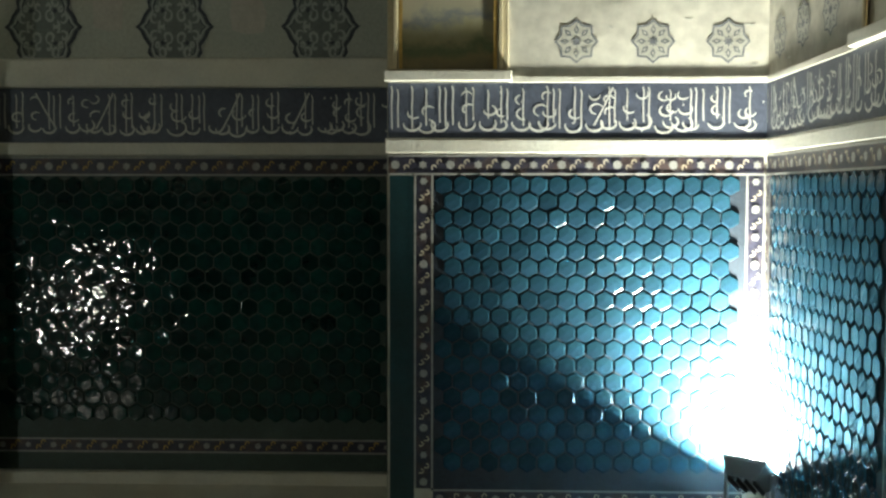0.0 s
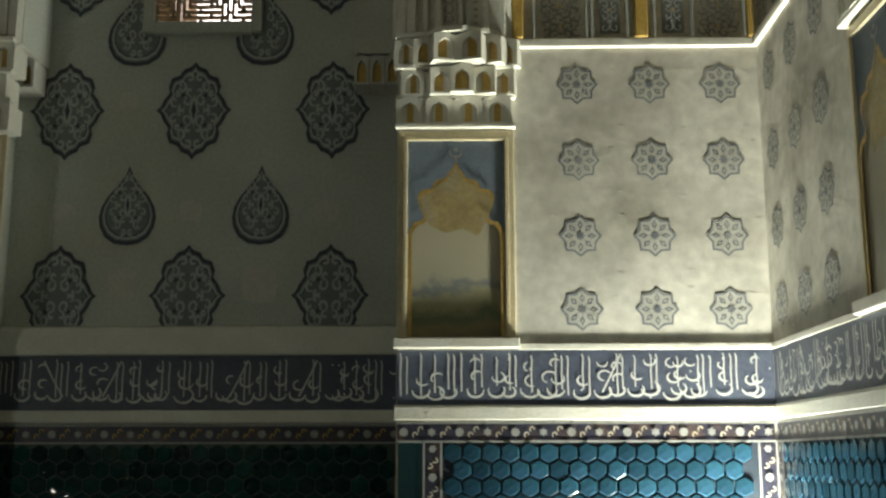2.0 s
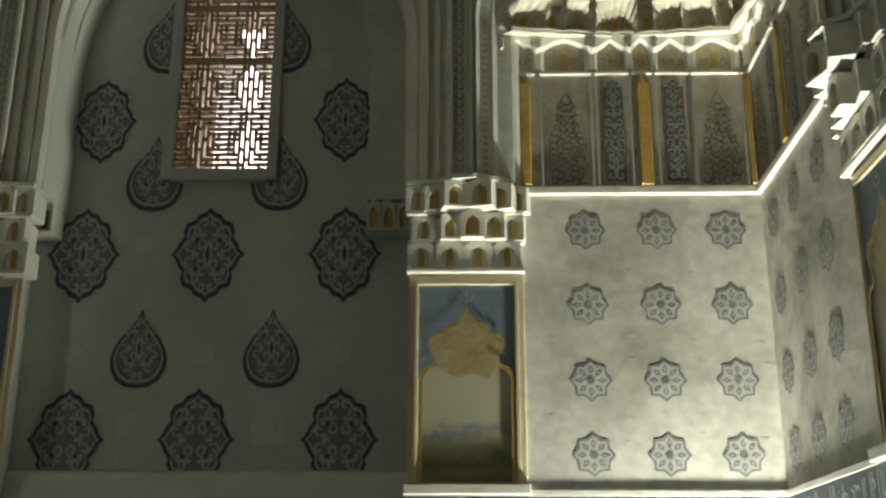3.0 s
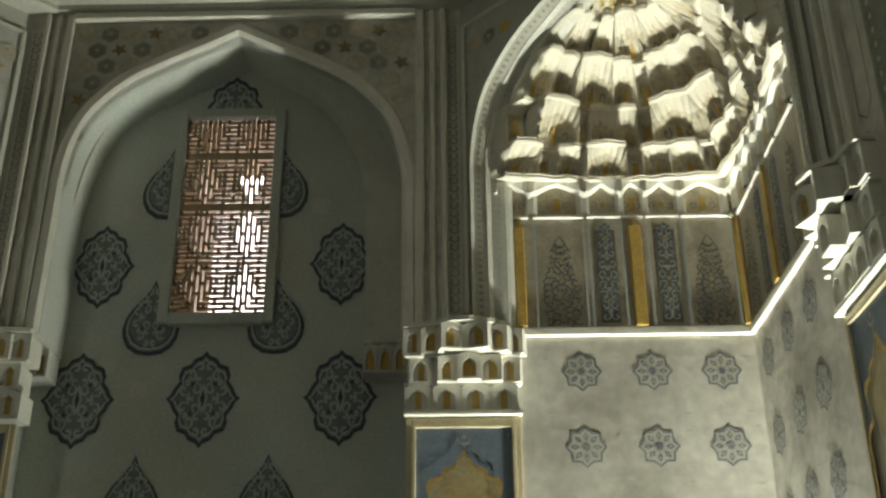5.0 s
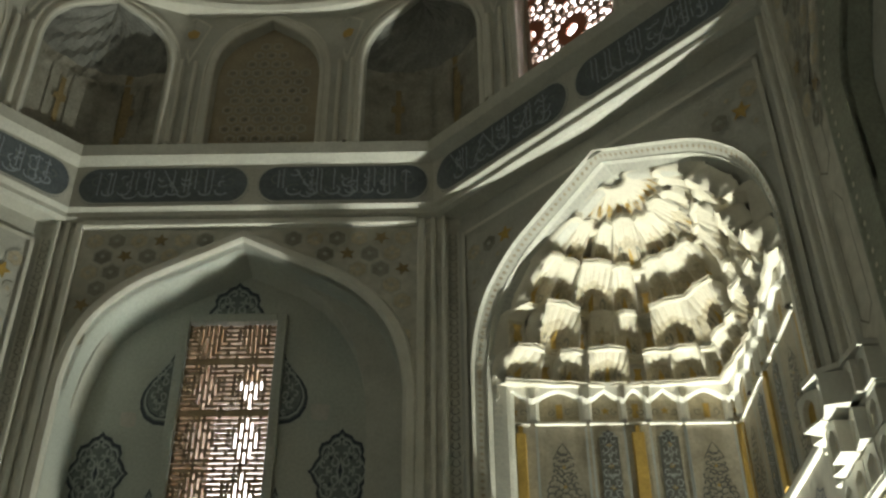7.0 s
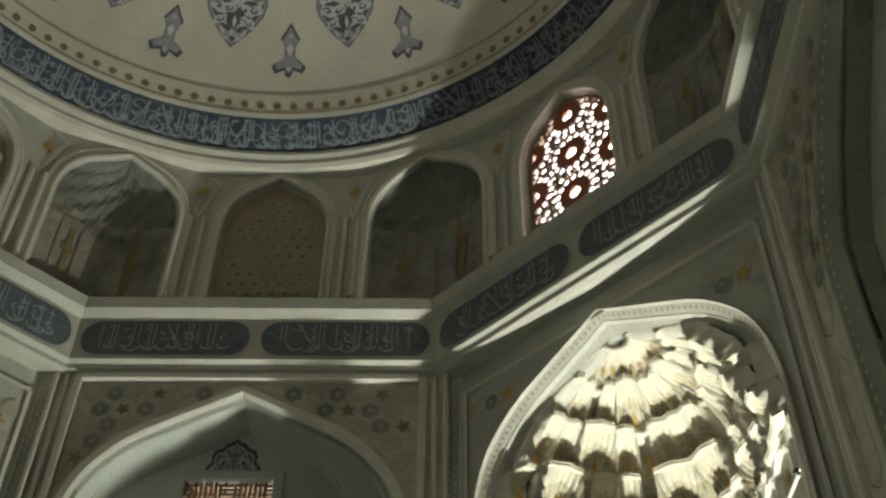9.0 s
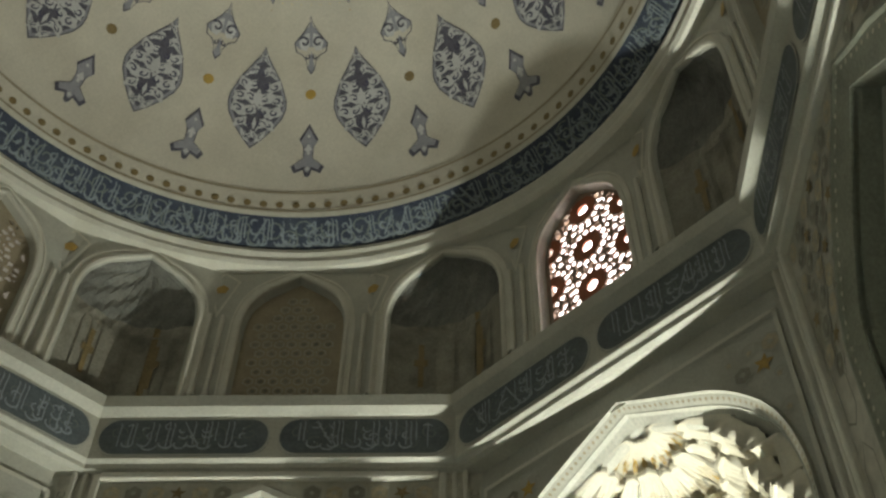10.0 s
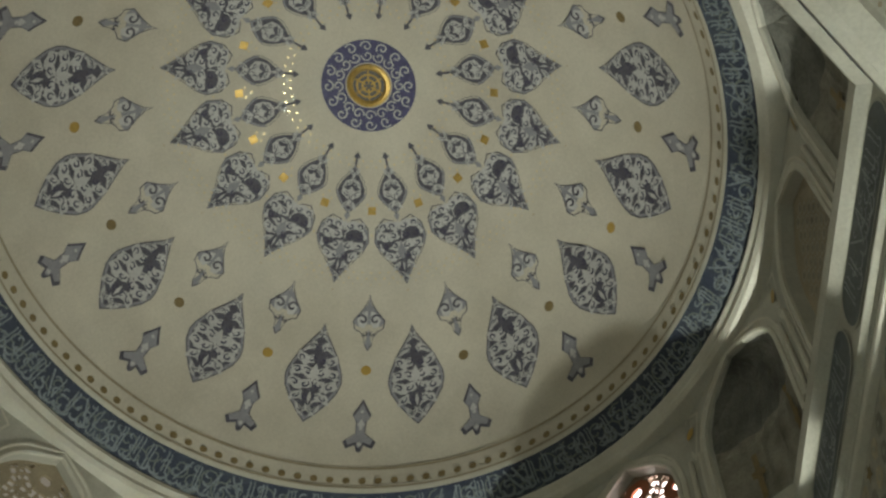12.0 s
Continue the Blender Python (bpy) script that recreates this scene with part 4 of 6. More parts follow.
def corbel(wall, sg, dx=0.0, jut=1.0):
    """Three tiers of little muqarnas niches that carry the corner arch over the framed panel."""
    holder = new("muqarnas_corbel")
    tagged(holder, "white muqarnas corbel with gilt niches over a framed panel", "corbel", "corbels under the corner arches")
    tiers = [
        (3.150, 3.285, [(0.972, H - 0.034, 0), (1.108, H - 0.036, 0), (1.244, H - 0.036, 0), (1.380, H - 0.034, 0)], 0.130),
        (3.290, 3.425, [(0.985, H - 0.034, 0), (1.120, H - 0.055, 0.25), (1.215, H - 0.090, 0.0), (1.315, H - 0.06, -0.3), (1.405, H - 0.034, -0.35)], 0.108),
        (3.430, 3.570, [(0.955, H - 0.045, 0), (1.045, H - 0.060, 0.1), (1.140, H - 0.115, 0.4), (1.250, H - 0.125, -0.45), (1.345, H - 0.080, -0.55), (1.420, H - 0.036, -0.5)], 0.114),
    ]
    for z0, z1, cells, w in tiers:
        for x, y, a in cells:
            bm = bmesh.new()
            niche_block(bm, (sg * (x + dx), H - (H - y) * jut), w, z0, z1, 0, 0.14 * jut, sg * a * 0.7)
            part("niche", bm, ["trim", "goldpaint"], holder)
    for z, d in ((3.142, 0.045), (3.287, 0.035), (3.427, 0.05)):
        bm = bmesh.new()
        box(bm, *sorted((sg * (0.905 + dx), sg * (1.462 + dx))), H - d, H + 0.005, z - 0.009, z + 0.009, bevel=0.004)
        part("shelf", bm, "trim", holder)
    bm = bmesh.new()
    poly = [(x, H - d * jut) for x, d in ((0.905, 0), (0.905, 0.055), (1.06, 0.07), (1.12, 0.125), (1.22, 0.14), (1.36, 0.085), (1.46, 0))]
    lo = [bm.verts.new((sg * (x + dx), y, 3.568)) for x, y in poly]
    hi = [bm.verts.new((sg * (x + dx), y, 3.590)) for x, y in poly]
    for i in range(len(poly)):
        j = (i + 1) % len(poly)
        bm.faces.new((lo[i], lo[j], hi[j], hi[i]))
    bm.faces.new(lo)
    bm.faces.new(hi)
    part("top_slab", bm, "trim", holder)
    # solid cores close the gaps behind the niches of each tier
    for z0, z1, cells, w in tiers:
        bm = bmesh.new()
        cells = [(x, H - (H - y) * jut, a) for x, y, a in cells]
        line = [(cells[0][0] - w / 2 + 0.005, H), (cells[0][0] - w / 2 + 0.005, cells[0][1] + 0.006)]
        for a, b in zip(cells, cells[1:] + [(cells[-1][0] + w, cells[-1][1], 0)]):
            line += [(a[0], a[1] + 0.027), ((a[0] + b[0]) / 2 - (0.005 if a is cells[-1] else 0), max(a[1], b[1]) + 0.006)]
        line.append((line[-1][0], H))
        lo = [bm.verts.new((sg * (x + dx), y, z0 + 0.004)) for x, y in line]
        hi = [bm.verts.new((sg * (x + dx), y, z0 + (z1 - z0) * 0.86)) for x, y in line]
        for i in range(len(line)):
            j = (i + 1) % len(line)
            bm.faces.new((lo[i], lo[j], hi[j], hi[i]))
        bm.faces.new(lo)
        bm.faces.new(hi)
        part("core", bm, "trim", holder)
    holder.matrix_world = wall.matrix_world.copy()


for k in range(4):
    corner_wall(k)
vault = muqarnas(0)
for k in (1, 2, 3):
    copy_thing(vault, rot(k))
for k, sg in ((0, 1), (1, -1), (0, -1), (1, 1), (3, 1)):
    corbel(WALL[k], sg, -0.06 if k == 1 else 0.0, 1.35 if k == 1 else 1.1)


# ---- recess of the window wall ----
def lobed(w, h):
    """Outline of a lobed medallion with points at its four ends."""
    q = [(0, 1.0), (0.10, 0.90), (0.30, 0.84), (0.40, 0.72), (0.62, 0.66), (0.70, 0.48), (0.66, 0.36), (0.80, 0.22), (0.88, 0.08), (1.0, 0.0)]
    half = q + [(x, -y) for x, y in reversed(q[:-1])]
    full = half + [(-x, y) for x, y in reversed(half[1:-1])]
    return [(x * w, y * h) for x, y in full]


def drop(w, h):
    """A tear: a round belly under a drawn-out tip; h is half the whole height."""
    pts = [(0, h), (0.045 * w, 0.90 * h), (0.16 * w, 0.72 * h), (0.42 * w, 0.47 * h), (0.72 * w, 0.22 * h), (0.93 * w, -0.05 * h), (1.0 * w, -0.30 * h), (0.95 * w, -0.55 * h), (0.76 * w, -0.80 * h), (0.42 * w, -0.96 * h), (0, -h)]
    return pts + [(-x, y) for x, y in reversed(pts[1:-1])]


def medallion(fl, shape, w, h, cx, cy, clip=None, slots=(0, 1, 2), hgt=0.003, rich=1.0, rim=1.0):
    """Painted medallion: dark outline, pale line, ground and mirrored scrolls."""
    def put(pts):
        return [clip(cx + x, cy + y) if clip else (cx + x, cy + y) for x, y in pts]
    o = shape
    ink, fill, line = slots
    fl.poly(put(scaled(o, 0.97)), hgt, fill)
    fl.ring(put(o), put(scaled(o, 1 - 0.10 * rim)), hgt + 0.003, ink)
    fl.ring(put(scaled(o, 0.86)), put(scaled(o, 0.80)), hgt + 0.003, line)
    fl.ring(put(scaled(o, 0.79)), put(scaled(o, 0.755)), hgt + 0.003, ink)
    for sy in (1, -1):
        for sx in (1, -1):
            for x, y, r, t, a in ((0.34, 0.46, 0.16, 1.0, 0.5), (0.20, 0.20, 0.15, 0.8, 2.2), (0.52, 0.18, 0.13, 0.9, 4.0), (0.14, 0.66, 0.12, 0.8, 1.0), (0.36, 0.05, 0.10, 0.7, 3.0), (0.12, 0.38, 0.10, 0.8, 4.5), (0.46, 0.33, 0.08, 0.8, 1.5)):
                pts = [(sx * (x * w + (q[0]) * w), sy * (y * h + q[1] * h * 0.9)) for q in spiral(0, 0, r, t, a)]
                if not clip or clip(cx + sx * x * w, cy + sy * y * h) == (cx + sx * x * w, cy + sy * y * h):
                    fl.stroke(put(pts), 0.075 * w * rich, hgt + 0.004, line, taper=True)
                    fl.poly(put(star(sx * (x + r * 0.2) * w, sy * (y + r * 0.4) * h, 0.06 * w, 3, 0.5)), hgt + 0.005, line)
            fl.poly(put(star(sx * 0.30 * w, sy * 0.30 * h, 0.075 * w, 4, 0.6)), hgt + 0.004, ink)
    if not clip:
        fl.poly(put([(0, 0.34 * h), (0.13 * w, 0), (0, -0.34 * h), (-0.13 * w, 0)]), hgt + 0.004, line)
        fl.poly(put([(0, 0.2 * h), (0.07 * w, 0), (0, -0.2 * h), (-0.07 * w, 0)]), hgt + 0.006, ink)


def recess_decor(wall):
    mp = on_wall(REC, 0, 0)
    mats = ["ink", "medfill", "medline"]

    def put(name, shape, w, h, x, z, clip=None):
        fl = Flat()
        medallion(fl, shape, w, h, x, z, clip)
        fl.lay(name, mp, mats, wall)
    for x in (-0.775, -0.135, 0.565):
        put("painted_medallion", lobed(0.19, 0.258), 0.19, 0.258, x, 3.350)
    for x in (-0.740, 0.548):
        put("painted_medallion", lobed(0.175, 0.248), 0.175, 0.248, x, 4.098)
    for x in (-0.765, -0.13, 0.568):
        put("painted_medallion", lobed(0.19, 0.255), 0.19, 0.255, x, 2.408, clip=lambda x, z: (x, max(z, 2.262)))
    for x, z in ((-0.443, 2.862), (0.218, 2.862)):
        put("painted_drop", drop(0.142, 0.203), 0.142, 0.203, x, z)
    for x, z, s in ((-0.44, 3.80, -1), (0.214, 3.80, 1)):
        put("painted_drop", drop(0.150, 0.215), 0.150, 0.215, x, z, clip=lambda x, z, s=s: (x, z) if z < 3.755 or s * (x + 0.105) > 0.305 else (-0.105 + s * 0.305, z))
    for x, z, s in ((-0.42, 4.60, -1), (0.200, 4.60, 1)):
        put("painted_drop", drop(0.150, 0.225), 0.150, 0.225, x, z, clip=lambda x, z, s=s: (x, z) if s * (x + 0.105) > 0.305 else (-0.105 + s * 0.305, z))
    put("painted_medallion", lobed(0.19, 0.25), 0.19, 0.25, -0.10, 5.06, clip=lambda x, z: (x, max(z, 5.074)))
    rng = random.Random(4)
    for x, z, r in ((-0.125, 2.83, 0.062), (0.545, 2.83, 0.062), (-0.77, 2.83, 0.055), (-0.45, 2.47, 0.085), (0.215, 2.47, 0.095), (-0.47, 3.40, 0.05), (0.42, 4.45, 0.06), (-0.62, 4.42, 0.05)):
        fl = Flat()
        fl.poly([(x + r * rng.uniform(0.8, 1.05) * a, z + r * rng.uniform(0.8, 1.05) * b) for a, b in ((1, 0), (0.9, 0.8), (0, 1), (-0.85, 0.9), (-1, 0), (-0.9, -0.85), (0, -1), (0.85, -0.9))], 0.002, 0)
        fl.lay("faded_patch", mp, "ghost", wall)
    # band, mouldings and tiles of the recess
    rng = random.Random(21)
    fl = Flat()
    fl.rect(-1.03, 0.915, 1.855, 2.115, 0.006)
    bars(fl, -1.02, 0.90, 1.868, 2.104, rng, slot=1, w=0.0064, h=0.007, dense=2.4)
    fl.lay("inscription_band", mp, ["navy", "letter"], wall, "navy band with white lettering strokes in shade")
    bm = bmesh.new()
    box(bm, -1.03, 0.915, REC - 0.03, REC + 0.01, 1.795, 1.855, bevel=0.006)
    box(bm, -1.03, 0.915, REC - 0.035, REC + 0.01, 2.118, 2.255, bevel=0.010)
    part("recess_moulding", bm, "trim", wall, "broad white mouldings in the recess")
    fl = Flat()
    fl.rect(-1.03, 0.915, 0.25, 1.70, 0.003)
    fl.lay("joint_bed", mp, "greenjoint", wall)
    fl = Flat()
    border_run(fl, (-1.03, 1.742), (0.915, 1.742), 0.09, True)
    border_run(fl, (-1.03, 0.385), (0.915, 0.385), 0.07, True)
    fl.lay("border", mp, ["border", "rosette", "goldpaint"], wall)
    hex_field(-1.02, 0.91, 0.43, 1.70, REC - 0.003, wall, False, "tilegreen", 5)
    for sg in (-1, 1):
        fl = Flat()
        fl.rect(H, REC, 0.25, 1.70, 0.004)
        fl.lay("jamb_tile", lambda u, v, h: (0.915 - h if sg > 0 else -1.03 + h, u, v), "teal", wall)
    bm = bmesh.new()
    box(bm, -1.03, 0.915, H - 0.03, REC + 0.01, 0.0, 0.205, bevel=0.012)
    box(bm, -1.03, 0.915, REC - 0.05, REC + 0.01, 0.20, 0.262, bevel=0.01)
    part("recess_step", bm, "trim", wall, "pale marble step in the recess")
    # lining of the upper recess on little corbels
    v, f = [], []
    inn = [(-0.79 + REC_X, 3.58)] + arch_curve(0.79, 4.28, 5.47, 14, cx=REC_X) + [(0.79 + REC_X, 3.58)]
    outl = [(-0.915, 3.58)] + [(max(-0.915, min(0.915, (x - REC_X) * 1.35)), z + 0.12) for x, z in inn[1:-1]] + [(0.915, 3.58)]
    n = len(inn)
    for q, y in ((0, REC - 0.17), (1, REC - 0.17), (1, REC - 0.10), (1.0, REC)):
        v += [(a[0] + (b[0] - a[0]) * q, y, a[1] + (b[1] - a[1]) * q) for a, b in zip(outl, inn)]
    for r in range(3):
        f += [(r * n + i, r * n + i + 1, (r + 1) * n + i + 1, (r + 1) * n + i) for i in range(n - 1)]
    tagged(raw_object("recess_lining", v, f, "stone", wall), "plain arch lining in the recess")
    for x in (0.725, 0.80, 0.875, -0.925, -0.995):
        bm = bmesh.new()
        niche_block(bm, (x, REC - 0.18), 0.072, 3.42, 3.575, 0, 0.16, 0.0)
        part("lining_corbel", bm, ["stone", "goldpaint"], wall)
    # white arch edge and rectangular frame on the wall face
    v, f = [], []
    ar = [(-0.89, 3.575)] + ARCH + [(0.89, 3.575)]
    ou = [(-0.965, 3.575)] + [(x * 1.085, z + 0.085 * max(0.0, min(1, (z - 4.3)))) for x, z in ARCH] + [(0.965, 3.575)]
    n = len(ar)
    prof = [(0.0, 0.05), (0.0, -0.012), (0.25, -0.030), (0.75, -0.030), (1.0, -0.008), (1.0, 0.01)]
    for q, d in prof:
        v += [(a[0] + (b[0] - a[0]) * q, H + d, a[1] + (b[1] - a[1]) * q) for a, b in zip(ar, ou)]
    for r in range(len(prof) - 1):
        f += [(r * n + i, r * n + i + 1, (r + 1) * n + i + 1, (r + 1) * n + i) for i in range(n - 1)]
    return v, f


rv, rf = recess_decor(WALL[0])
for k in (0, 1, 3):
    if k == 0:
        tagged(raw_object("arch_moulding", rv, rf, "trim", WALL[k]), "pale moulding round the arch")
    else:
        def closed(off):
            c = side_curve(off)
            return [(c[0][0], 3.2)] + c + [(c[-1][0], 3.2)]
        inn, mid = closed(0.0), closed(0.15)
        v, f = [], []
        prof = [(0.0, 0.02), (0.0, -0.01), (0.8, -0.02), (0.9, -0.03), (1.0, -0.03), (1.04, 0.002)]
        n = len(inn)
        for q, d in prof:
            v += [(a[0] + (b[0] - a[0]) * q, H + d, a[1] + (b[1] - a[1]) * q) for a, b in zip(inn, mid)]
        for r in range(len(prof) - 1):
            f += [(r * n + i, r * n + i + 1, (r + 1) * n + i + 1, (r + 1) * n + i) for i in range(n - 1)]
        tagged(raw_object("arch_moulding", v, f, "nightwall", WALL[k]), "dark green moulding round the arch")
        fl = Flat()
        run = closed(0.085)
        acc = [0.0]
        for a, b in zip(run, run[1:]):
            acc.append(acc[-1] + math.hypot(b[0] - a[0], b[1] - a[1]))
        d = 0.02
        while d < acc[-1]:
            x, z = float(np.interp(d, acc, [p[0] for p in run])), float(np.interp(d, acc, [p[1] for p in run]))
            fl.poly(star(x, z, 0.011, 6, 0.9), 0.034, 0)
            d += 0.058
        fl.lay("stud_row", on_wall(H), "muqarnas", WALL[k], "row of white studs along the arch")
        v, f = [], []
        for c, y in ((closed(-0.006), H + 0.11), (closed(-0.13), H + 0.11), (closed(-0.15), H + 0.14), (closed(-0.15), REC)):
            v += [(x, y, z) for x, z in c]
        f = [(r * n + i, r * n + i + 1, (r + 1) * n + i + 1, (r + 1) * n + i) for r in range(3) for i in range(n - 1)]
        tagged(raw_object("recess_lining", v, f, "stone", WALL[k]), "grey inner order of the arch")
    bm = bmesh.new()
    for a, b, c, d, q in ((-1.00, -0.955, 3.6, 5.49, 0.03), (0.955, 1.00, 3.6, 5.49, 0.03), (-0.955, 0.955, 5.445, 5.49, 0.045), (-1.06, -1.03, 3.6, 5.5, 0.02), (1.03, 1.06, 3.6, 5.5, 0.02), (1.09, 1.12, 3.6, 5.5, 0.035), (-1.12, -1.09, 3.6, 5.5, 0.035)):
        box(bm, a, b, H - q, H + 0.005, c, d, bevel=0.008)
    part("arch_frame", bm, "trim", WALL[k], "pale rectangular frame round the arch")
    fl = Flat()
    rng = random.Random(9)
    curve = ARCH if k == 0 else side_curve(0.10)
    for i in range(-8, 9):
        for j in range(0, 9):
            x, z = (i + 0.5 * (j % 2)) * 0.125, 4.50 + j * 0.108
            if abs(x) > 0.90 or z > 5.41 or not over_arch(curve, x, z, 0.10):
                continue
            if (i * 2 + j) % 5 == 0:
                fl.poly(star(x, z, 0.048, 5, 0.45, 0.3 * i), 0.008, 0)
            else:
                fl.ring(star(x, z, 0.063, 6, 0.87), star(x, z, 0.054, 6, 0.87), 0.008, 1)
                fl.poly(star(x, z, 0.053, 6, 0.87), 0.005, 2 + (i + j) % 2)
                fl.poly(star(x, z, 0.018, 6, 0.5), 0.008, 1)
    fl.lay("spandrel_ornament", on_wall(H), ["dullgold", "plasterlight", "nichepaint", "cellwall"], WALL[k], "faded gilt stars and grey rosettes")


def pilaster_paint(wall, sg, strip, panel):
    """A carved leaf strip and a pointed panel outline on the flat pier beside a corner arch."""
    fl = Flat()
    a, b = strip
    c = (a + b) / 2
    for q in (a, b):
        fl.rect(q - 0.004, q + 0.004, 3.62, 5.40, 0.006, 0)
    for i in range(36):
        z = 3.66 + i * 0.048
        for s in (-1, 1):
            fl.stroke([(c, z), (c + s * (b - a) * 0.36, z + 0.014), (c + s * (b - a) * 0.20, z + 0.040)], 0.008, 0.005, 1, taper=True)
    a, b = panel
    c = (a + b) / 2
    for z0, z1 in ((3.66, 4.26), (4.34, 4.98)):
        out = [(a, z0 + 0.05), (c, z0), (b, z0 + 0.05), (b, z1 - 0.09), (c + (b - a) * 0.22, z1 - 0.04), (c, z1), (c - (b - a) * 0.22, z1 - 0.04), (a, z1 - 0.09)]
        mid = sum(p[1] for p in out) / 8
        fl.ring(out, [(c + (p[0] - c) * 0.90, mid + (p[1] - mid) * 0.975) for p in out], 0.005, 1)
    fl.lay("pilaster_ornament", lambda u, v, h: (sg * u, H - h, v), ["trim", "nichepaint"], wall, "worn carved strip and pointed panel outlines")


pilaster_paint(WALL[1], -1, (1.125, 1.185), (0.80, 0.93))
pilaster_paint(WALL[0], 1, (1.125, 1.185), (1.005, 1.026))
pilaster_paint(WALL[0], -1, (1.125, 1.185), (1.005, 1.026))


# ---- window of the recess ----
def lattice_window(wall):
    x0, x1, z0, z1 = WIN
    holder = new("window_1")
    tagged(holder, "narrow window with a pierced plaster lattice and daylight behind", "window", kind="structure")
    holder.matrix_world = wall.matrix_world.copy()
    bm = bmesh.new()
    fx = 0.055
    for a, b, c, d in ((x0 - fx, x0, z0 - fx, z1 + fx), (x1, x1 + fx, z0 - fx, z1 + fx), (x0, x1, z0 - fx - 0.01, z0), (x0, x1, z1, z1 + fx)):
        box(bm, a, b, REC - 0.035, REC + 0.02, c, d, bevel=0.005)
    part("window_frame", bm, "grey", holder, "plain pale frame")
    y0, y1 = REC + 0.004, REC + 0.030
    nx, nz = 18, 41
    sx, sz = (x1 - x0) / nx, (z1 - z0) / nz
    bm = bmesh.new()
    t = 0.0150
    for i in range(nx):
        for j in range(nz):
            a, c = x0 + i * sx, z0 + j * sz
            di, dj = abs(i % 9 - 4), abs(j % 11 - 5)
            if j % 11 == 10 and j > 10:
                box(bm, a, a + sx, y0, y1, c, c + sz)
                continue
            lozenge = di * 1.15 + dj * 0.75
            upright, lying = lozenge <= 3.4, lozenge > 4.4
            if not (upright and (j + i % 2 * 2) % 4):
                box(bm, a, a + sx, y0, y1, c, c + t)
            if not (lying and (i + j % 2 * 2) % 4):
                box(bm, a, a + t, y0, y1 - 0.001, c, c + sz)
    part("lattice", bm, "lattice", holder, "pierced plaster lattice")
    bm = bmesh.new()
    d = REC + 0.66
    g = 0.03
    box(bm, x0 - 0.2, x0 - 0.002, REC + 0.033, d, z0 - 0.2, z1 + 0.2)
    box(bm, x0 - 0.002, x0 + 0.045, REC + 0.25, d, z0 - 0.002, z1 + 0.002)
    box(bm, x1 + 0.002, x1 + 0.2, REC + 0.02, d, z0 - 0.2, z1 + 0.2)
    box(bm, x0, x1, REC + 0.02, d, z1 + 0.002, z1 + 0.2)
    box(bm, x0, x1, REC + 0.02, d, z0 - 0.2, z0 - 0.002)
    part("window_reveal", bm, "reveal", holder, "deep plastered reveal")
    bm = bmesh.new()
    box(bm, x0 - 0.6, x1 + 0.6, d + 0.30, d + 0.32, z0 - 0.5, z1 + 0.9)
    ob = tagged(mesh_object("backdrop", bm, "daylight"), "bright hazy sky outside the window", "sky", kind="structure")
    ob.matrix_world = wall.matrix_world.copy()


lattice_window(WALL[0])


# ---- octagon cornice ----
def octagon_sweep(name, prof, mat, label):
    v, f = [], []
    for a in range(8):
        ang = radians(22.5 + 45 * a)
        for r, z in prof:
            q = r / math.cos(radians(22.5))
            v.append((q * math.sin(ang), q * math.cos(ang), z))
    n = len(prof)
    for a in range(8):
        b = (a + 1) % 8
        for i in range(n - 1):
            f.append((a * n + i, b * n + i, b * n + i + 1, a * n + i + 1))
    return tagged(raw_object(name, v, f, mat), label, "cornice", kind="structure")


cornice = octagon_sweep("trim_cornice", [(2.72, 5.50), (2.59, 5.502), (2.56, 5.515), (2.56, 5.545), (2.535, 5.56), (2.53, 5.565), (2.53, 5.862), (2.51, 5.875), (2.475, 5.905), (2.47, 5.985), (2.49, 6.0), (3.2, 6.0)], "corniceplaster", "white octagonal cornice with inscribed cartouches")


def face_map(ang, r):
    """Mapping onto an upright plane at distance r in the direction ang (to the right of the front wall)."""
    s, c = math.sin(ang), math.cos(ang)
    return lambda u, v, h: ((r - h) * s + u * c, (r - h) * c - u * s, v)


def capsule(x0, x1, z0, z1):
    r = (z1 - z0) / 2
    zc = (z0 + z1) / 2
    pts = [(x1 - r * 0.8 + r * 0.8 * math.sin(t), zc + r * math.cos(t)) for t in [math.pi * i / 10 for i in range(11)]]
    return pts + [(x0 + r * 0.8 - r * 0.8 * math.sin(t), zc - r * math.cos(t)) for t in [math.pi * i / 10 for i in range(11)]]


for a in range(8):
    mp = face_map(a * math.pi / 4, HO)
    for s, (x0, x1) in enumerate(((-1.025, -0.02), (0.02, 1.025))):
        fl = Flat()
        rng = random.Random(40 + a * 2 + s)
        sh = capsule(x0, x1, 5.575, 5.852)
        fl.poly(sh, 0.004, 0)
        fl.ring(sh, [((p[0] - (x0 + x1) / 2) * 0.975 + (x0 + x1) / 2, (p[1] - 5.7135) * 0.92 + 5.7135) for p in sh], 0.008, 2)
        bars(fl, x0 + 0.12, x1 - 0.11, 5.60, 5.835, rng, slot=1, w=0.0075, h=0.007, dense=2.4)
        for i in range(9):
            cx = x0 + 0.12 + (x1 - x0 - 0.24) * i / 8
            fl.stroke(spiral(cx, 5.7 + 0.04 * (-1) ** i, 0.055, 1.1, i), 0.007, 0.006, 3)
        fl.lay("cartouche", mp, ["slate", "blueletter", "stone", "medfill"], cornice, "slate blue cartouche with pale lettering strokes")

